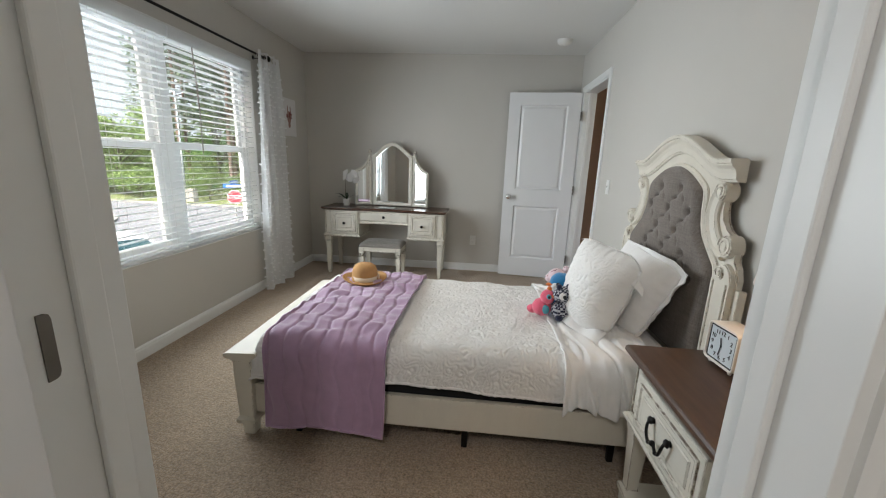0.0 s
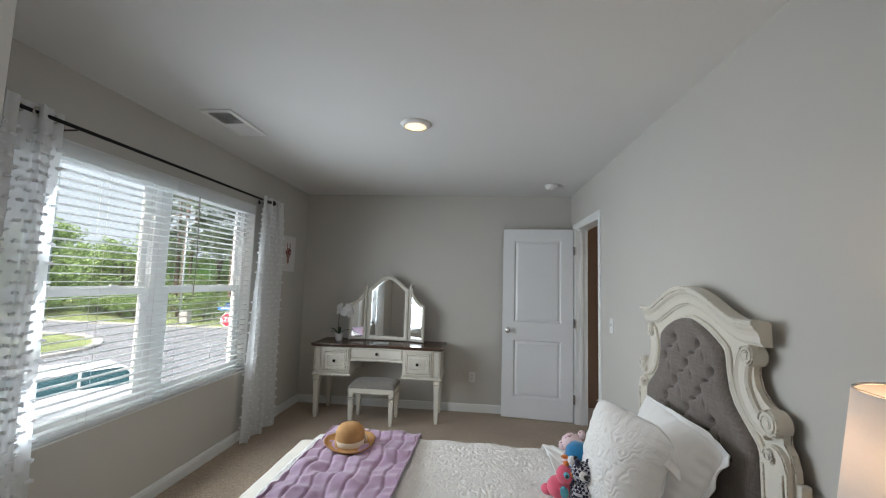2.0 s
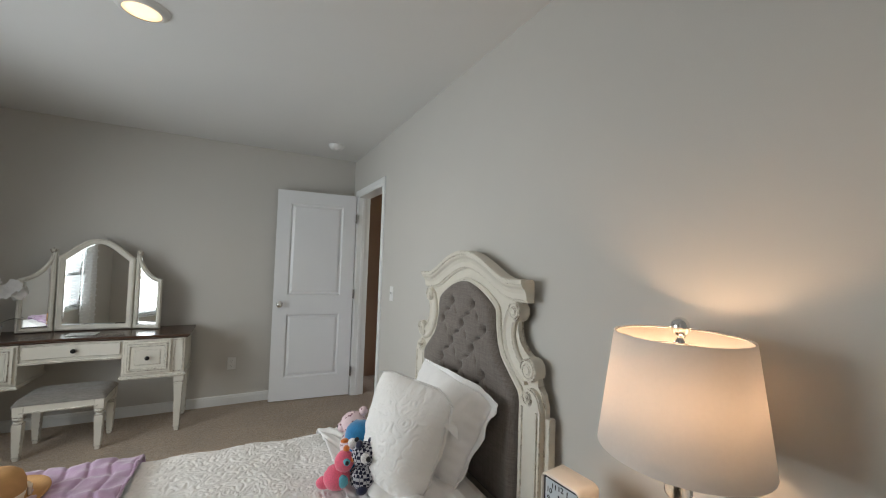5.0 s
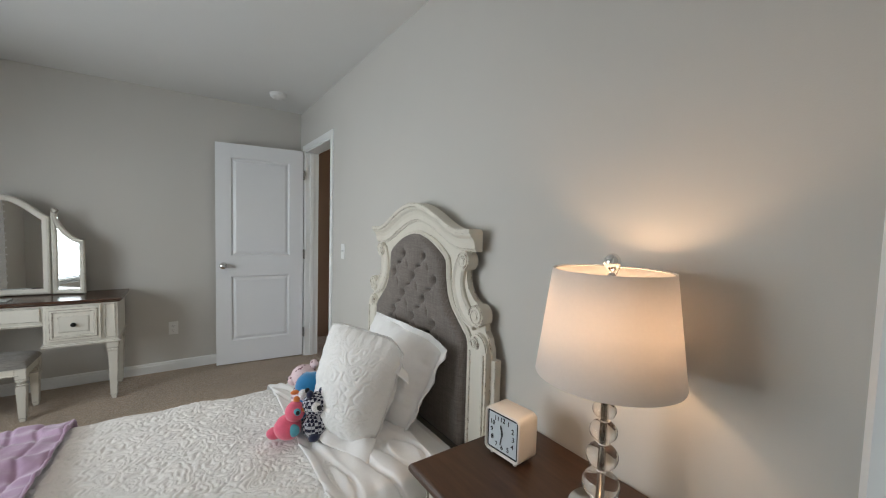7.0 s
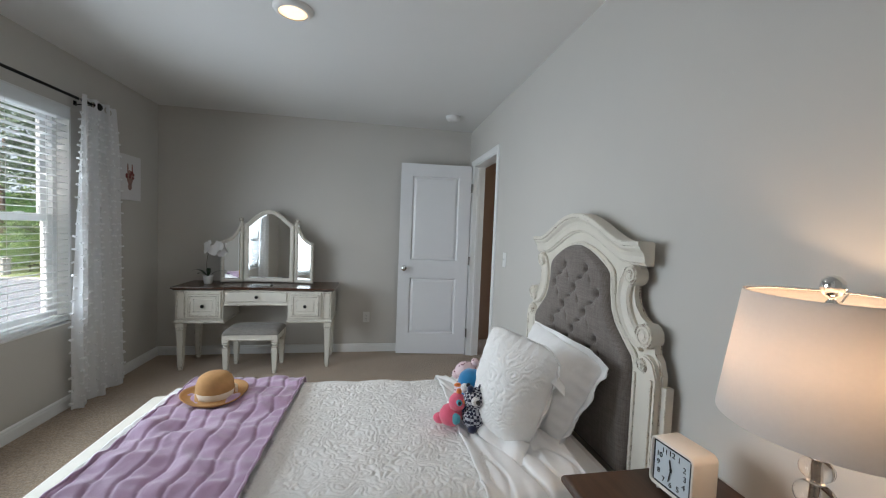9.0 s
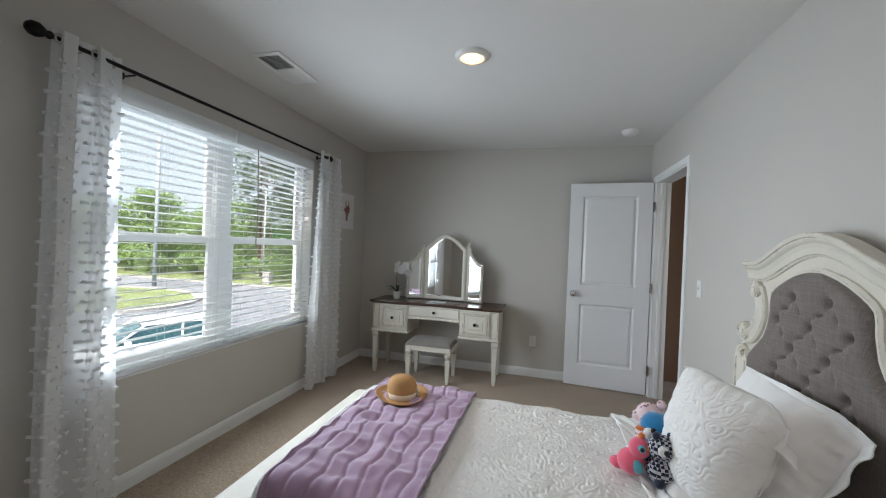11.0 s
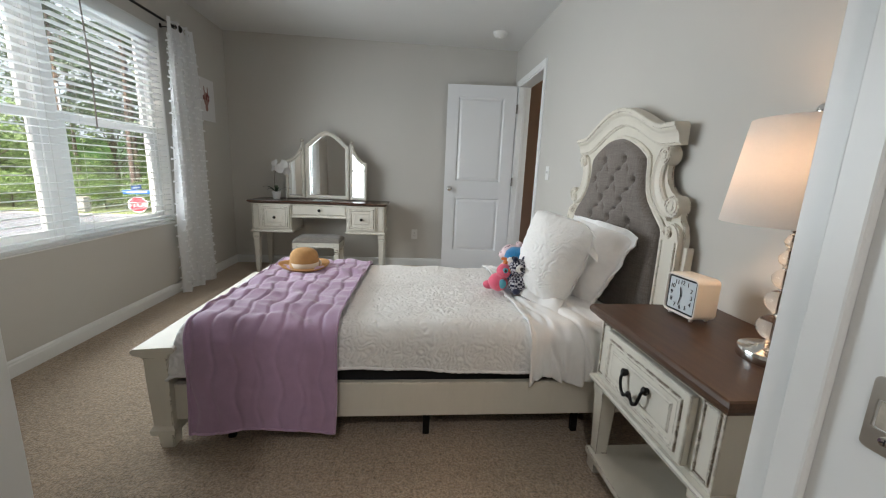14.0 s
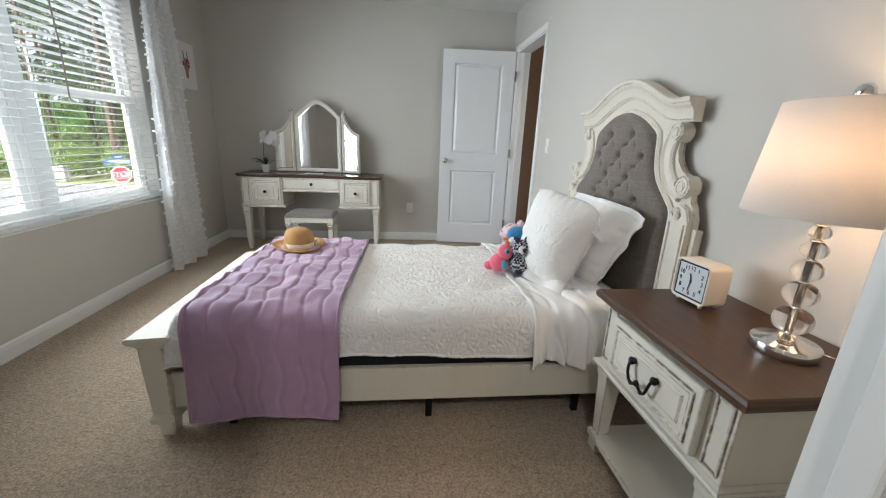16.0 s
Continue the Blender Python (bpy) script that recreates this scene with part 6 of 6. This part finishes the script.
def island():
    bm = bmesh.new()
    c = (-28.0, 18.5)
    out = [(c[0] + 7.4 * math.cos(2 * math.pi * k / 48), c[1] + 5.8 * math.sin(2 * math.pi * k / 48)) for k in range(48)]
    inn = [(c[0] + 6.9 * math.cos(2 * math.pi * k / 48), c[1] + 5.3 * math.sin(2 * math.pi * k / 48)) for k in range(48)]
    loft(bm, [[(x, y, GZ) for x, y in out], [(x, y, GZ + 0.14) for x, y in out], [(x, y, GZ + 0.14) for x, y in inn], [(x, y, GZ + 0.05) for x, y in inn]], True, False)
    t = tagged(part("kerb_island", bm, M_KERB), "rounded concrete kerb island with grass", "traffic island", "", "structure")
    bm = bmesh.new()
    bm.faces.new([bm.verts.new((x, y, GZ + 0.10)) for x, y in inn])
    part("island_grass", bm, M_GRASS, t)


island()


def crown_mesh(seed, clumps, leaf, per, mat, name="crown"):
    """Leaf clumps: many small bent leaves round each clump's middle."""
    rnd = random.Random(seed)
    verts, faces = [], []
    for cx, cy, cz, r in clumps:
        for k in range(per):
            d = Vector((rnd.gauss(0, 1), rnd.gauss(0, 1), rnd.gauss(0, 0.7)))
            d = d.normalized() * r * rnd.random() ** 0.45
            p = Vector((cx, cy, cz)) + d
            u = Vector((rnd.uniform(-1, 1), rnd.uniform(-1, 1), rnd.uniform(-0.7, 0.7))).normalized()
            v = u.orthogonal().normalized()
            s = leaf * rnd.uniform(0.6, 1.3)
            n = len(verts)
            verts += [p - u * s, p + v * s * 0.45 + Vector((0, 0, 0.1 * s)), p + u * s, p - v * s * 0.45]
            faces.append((n, n + 1, n + 2, n + 3))
    me = bpy.data.meshes.new(name)
    me.from_pydata([tuple(v) for v in verts], [], faces)
    me.materials.append(mat)
    return me


def pine(seed, h):
    rnd = random.Random(seed)
    t = thing("pine_tree", 0, 0, 0, "tall pine with a bare trunk and an open dark crown", "tree", "pines behind the street")
    bm = bmesh.new()
    c = [(0, 0, -0.1), (0.1, 0.05, h * 0.3), (0.05 * rnd.uniform(-3, 3), 0.1, h * 0.65), (0.1, 0, h)]
    tube(bm, curve_points(c, 5), 0.24, 9, 0.05)
    clumps = []
    z = h * 0.36
    while z < h:
        a = rnd.uniform(0, 6.28)
        l = (1.2 + 2.6 * (1 - (z / h - 0.36) / 0.64) ** 0.7) * rnd.uniform(0.5, 1.1)
        e = (l * math.cos(a), l * math.sin(a), z + rnd.uniform(-0.2, 0.7))
        tube(bm, [(0.05, 0.03, z), (e[0] * 0.5, e[1] * 0.5, z + 0.25), e], 0.05, 5, 0.012)
        clumps.append((*e, rnd.uniform(0.5, 0.95)))
        clumps.append((e[0] * 0.6, e[1] * 0.6, e[2] + 0.1, rnd.uniform(0.4, 0.7)))
        z += rnd.uniform(0.22, 0.55)
    part("trunk", bm, M_BARK, t, "", True)
    cr = new("crown", crown_mesh(seed, clumps, 0.17, 60, M_NEEDLE))
    cr.parent = t
    return t


def broadleaf(seed, h, w, name, label, group):
    rnd = random.Random(seed)
    t = thing(name, 0, 0, 0, label, "tree" if h > 3 else "bush", group)
    bm = bmesh.new()
    clumps = []
    tube(bm, [(0, 0, -0.1), (0.05, 0.05, h * 0.3), (0, 0, h * 0.75)], 0.02 * h, 8, 0.006 * h)
    for k in range(26):
        a, f = rnd.uniform(0, 6.28), rnd.random()
        z = h * (0.16 + 0.78 * f)
        rad = w * math.sin(math.pi * (0.12 + 0.80 * f)) ** 0.7 * rnd.uniform(0.35, 1.0)
        e = (rad * math.cos(a), rad * math.sin(a), z)
        tube(bm, [(0, 0, z * 0.55), (e[0] * 0.5, e[1] * 0.5, z * 0.8), e], 0.007 * h, 5, 0.002 * h)
        clumps.append((*e, rnd.uniform(0.16, 0.28) * w + 0.04 * h))
    part("trunk", bm, M_BARK, t, "", True)
    cr = new("crown", crown_mesh(seed + 50, clumps, 0.020 * h + 0.05, 130, M_LEAF))
    cr.parent = t
    return t


def woods():
    rnd = random.Random(31)
    protos = [pine(1, 19.0), pine(2, 22.0), pine(3, 17.0)]
    spots = [(-33, 40), (-29, 36), (-26.5, 41), (-24, 36.5), (-21.5, 39), (-19.5, 35.5), (-18, 41), (-16, 36), (-14, 38.5), (-12, 35.5), (-10, 40), (-8, 36), (-36, 46), (-28, 47), (-22, 46), (-15, 46)]
    for k, (x, y) in enumerate(spots):
        m = pose(x, y, GZ + 0.12, 0, 0, rnd.uniform(0, 360))
        if k < 3:
            protos[k].matrix_world = m
        else:
            copy_thing(protos[k % 3], m)
    big = [broadleaf(5, 9.5, 4.2, "broadleaf_tree", "bright green broadleaf tree with an uneven crown", "broadleaf trees"),
           broadleaf(6, 7.5, 3.6, "broadleaf_tree", "bright green broadleaf tree with an uneven crown", "broadleaf trees")]
    spots = [(-44, 35), (-39, 38), (-49, 40), (-35, 35.5), (-55, 37), (-62, 42), (-40, 46), (-52, 48), (-30, 43), (-70, 40), (-24, 43), (-12, 43)]
    for k, (x, y) in enumerate(spots):
        m = pose(x, y, GZ + 0.12, 0, 0, rnd.uniform(0, 360))
        if k < 2:
            big[k].matrix_world = m
        else:
            copy_thing(big[k % 2], m)
    low = broadleaf(8, 2.6, 2.0, "bush", "dense green bush at the edge of the woods", "bushes along the verge")
    xs = [(-46 + 3.1 * k, 34.0 + 1.6 * math.sin(2.3 * k)) for k in range(13)]
    for k, (x, y) in enumerate(xs):
        m = pose(x, y, GZ + 0.12, 0, 0, rnd.uniform(0, 360))
        if k == 0:
            low.matrix_world = m
        else:
            copy_thing(low, m)


woods()
far = boxes((-260, 60, 58.0, 60.0, GZ, GZ + 7.0))
M_FAR = paint("far_woods", (0.030, 0.060, 0.018), 1.0, 0.6, 0.35, 3.0, 1.0)
M_FAR.node_tree.nodes["Principled BSDF"].inputs["Specular IOR Level"].default_value = 0.0
tagged(part("backdrop", far, M_FAR), "dim mass of far woods behind the trees", "backdrop", "", "structure")

# overcast sky behind the woods, a plain curved sheet far off
bm = bmesh.new()
arc = [(-190 * math.sin(radians(a)), 190 * math.cos(radians(a))) for a in range(-25, 106, 5)]
loft(bm, [[(x, y, GZ - 0.3) for x, y in arc], [(x, y, 150.0) for x, y in arc]], False, False)
M_OVERCAST = glow("overcast_sky", (0.86, 0.93, 1.0), 0.235)
M_OVERCAST.node_tree.nodes["Principled BSDF"].inputs["Base Color"].default_value = (0.02, 0.02, 0.02, 1)
tagged(part("sky_backdrop", bm, M_OVERCAST), "pale overcast sky behind the woods", "backdrop", "", "structure")


def stop_sign():
    red, white, steel = paint("sign_red", (0.50, 0.02, 0.03), 0.4, 0.05), paint("sign_white", (0.8, 0.8, 0.8), 0.4, 0.02), M_NICKEL
    t = thing("stop_sign", -13.45, 21.0, GZ, "red octagonal stop sign on a steel post with blue street plates", "sign", rz=33)
    bm = bmesh.new()
    tube(bm, [(0, 0, -0.1), (0, 0, 2.75)], 0.03, 8)
    part("post", bm, steel, t)
    for r, y, m, n in ((0.42, -0.040, white, "rim"), (0.385, -0.044, red, "plate")):
        bm = bmesh.new()
        a = [(r * math.cos(radians(22.5 + 45 * k)), r * math.sin(radians(22.5 + 45 * k))) for k in range(8)]
        loft(bm, [[(x, y, 1.86 + z) for x, z in a], [(x, y + 0.008, 1.86 + z) for x, z in a]])
        part(n, bm, m, t)
    words("lettering", "STOP", 0.34, white, t, pose(0, -0.0465, 1.86, 90, 0, 0), 0.001)
    blue = paint("sign_blue", (0.01, 0.10, 0.42), 0.4, 0.05)
    for z, a in ((2.50, 0), (2.72, 70)):
        b = part("street_plate", boxes((-0.55, 0.55, -0.006, 0.006, -0.10, 0.10), bevel=0.002), blue, t, "blue street name plate")
        b.matrix_basis = pose(0, -0.03, z, 0, 0, a)
        part("blank_lettering", boxes((-0.40, 0.40, -0.008, -0.007, -0.035, 0.035)), white, b)


stop_sign()


def utility_box():
    t = thing("utility_box", -24.3, 31.2, GZ + 0.13, "pale grey utility pedestal on the verge", "utility box")
    part("body", boxes((-0.35, 0.35, -0.3, 0.3, 0, 1.05), bevel=0.04), M_KERB, t)
    part("lid", boxes((-0.38, 0.38, -0.33, 0.33, 1.05, 1.12), bevel=0.03), M_KERB, t)


utility_box()


def pole(x, y, h, r, label):
    t = thing("utility_pole", x, y, GZ, label, "pole", "poles by the street")
    bm = bmesh.new()
    tube(bm, [(0, 0, -0.1), (0.02, 0.0, h * 0.5), (0, 0, h)], r, 12, r * 0.75)
    part("shaft", bm, M_STEEL, t, "", True)
    bm = bmesh.new()
    tube(bm, [(0, 0, h - 0.2), (-0.5, -0.2, h + 0.1), (-1.3, -0.5, h + 0.15)], r * 0.4, 8)
    box(bm, -1.75, -1.25, -0.62, -0.40, h + 0.10, h + 0.22, bevel=0.02)
    part("lamp_arm", bm, M_STEEL, t)


M_STEEL = paint("painted_steel", (0.22, 0.25, 0.26), 0.5, 0.1, 2.0)
pole(-31.0, 25.6, 13.0, 0.17, "tall grey street pole with a lamp arm")
pole(-26.0, 32.6, 9.5, 0.09, "slim grey street pole with a lamp arm")


def parked_car():
    t = thing("car", -11.2, 10.2, GZ, "white parked estate car with tinted windows on the street", "car", rz=62)
    t.scale = (1.08, 1.08, 1.12)
    white = paint("car_white", (0.45, 0.48, 0.50), 0.2, 0.02)
    tint = paint("car_glass", (0.015, 0.045, 0.05), 0.12, 0.05)
    rubber = paint("tyre", (0.02, 0.02, 0.02), 0.8, 0.1)
    # outline along x in rows: x, sill z, shoulder z, half width
    rows = [(-2.1, 0.45, 0.72, 0.70), (-2.0, 0.28, 0.86, 0.82), (-1.2, 0.25, 0.95, 0.88), (0.0, 0.24, 0.98, 0.89), (1.0, 0.25, 0.98, 0.88), (1.9, 0.28, 0.95, 0.82), (2.05, 0.45, 0.85, 0.74)]
    bm = bmesh.new()
    loops = []
    for x, a, b, w in rows:
        loops.append([(x, -w * 0.92, a), (x, -w, (a + b) / 2), (x, -w * 0.96, b - 0.05), (x, -w * 0.84, b), (x, w * 0.84, b), (x, w * 0.96, b - 0.05), (x, w, (a + b) / 2), (x, w * 0.92, a)])
    loft(bm, loops)
    part("body", bm, white, t, "", True)
    bm = bmesh.new()
    loft(bm, [[(-1.15, -0.76, 0.94), (1.75, -0.76, 0.94), (1.75, 0.76, 0.94), (-1.15, 0.76, 0.94)], [(-0.45, -0.62, 1.40), (1.30, -0.62, 1.40), (1.30, 0.62, 1.40), (-0.45, 0.62, 1.40)]])
    part("window_band", bm, tint, t, "dark tinted glass")
    bm = bmesh.new()
    loft(bm, [[(-0.52, -0.64, 1.395), (1.38, -0.64, 1.395), (1.38, 0.64, 1.395), (-0.52, 0.64, 1.395)], [(-0.40, -0.60, 1.455), (1.22, -0.60, 1.455), (1.22, 0.60, 1.455), (-0.40, 0.60, 1.455)]])
    part("roof", bm, white, t)
    for x0, x1 in ((-1.18, -0.46), (0.38, 0.42), (1.78, 1.32)):
        for s in (1, -1):
            bm = bmesh.new()
            tube(bm, [(x0, s * 0.77, 0.94), (x1, s * 0.635, 1.41)], 0.035, 6)
            part("pillar", bm, white, t)
    for x in (-1.3, 1.3):
        for s in (1, -1):
            w = part("tyre", turned([(0.19, -0.10), (0.31, -0.10), (0.33, -0.07), (0.33, 0.07), (0.31, 0.10), (0.19, 0.10)], 28), rubber, t)
            w.matrix_basis = pose(x, s * 0.80, 0.33, 90, 0, 0)
            part("rim", turned([(0.0, -0.08), (0.19, -0.09), (0.20, 0.09), (0.0, 0.08)], 20), M_NICKEL, w)
    for s in (1, -1):
        part("headlight", boxes((-2.08, -1.95, s * 0.58 - 0.14, s * 0.58 + 0.14, 0.66, 0.78), bevel=0.02), M_GLASS, t)
        part("wing_mirror", boxes((-0.95, -0.80, s * 0.95 - 0.09, s * 0.95 + 0.09, 0.95, 1.08), bevel=0.03), white, t)


parked_car()
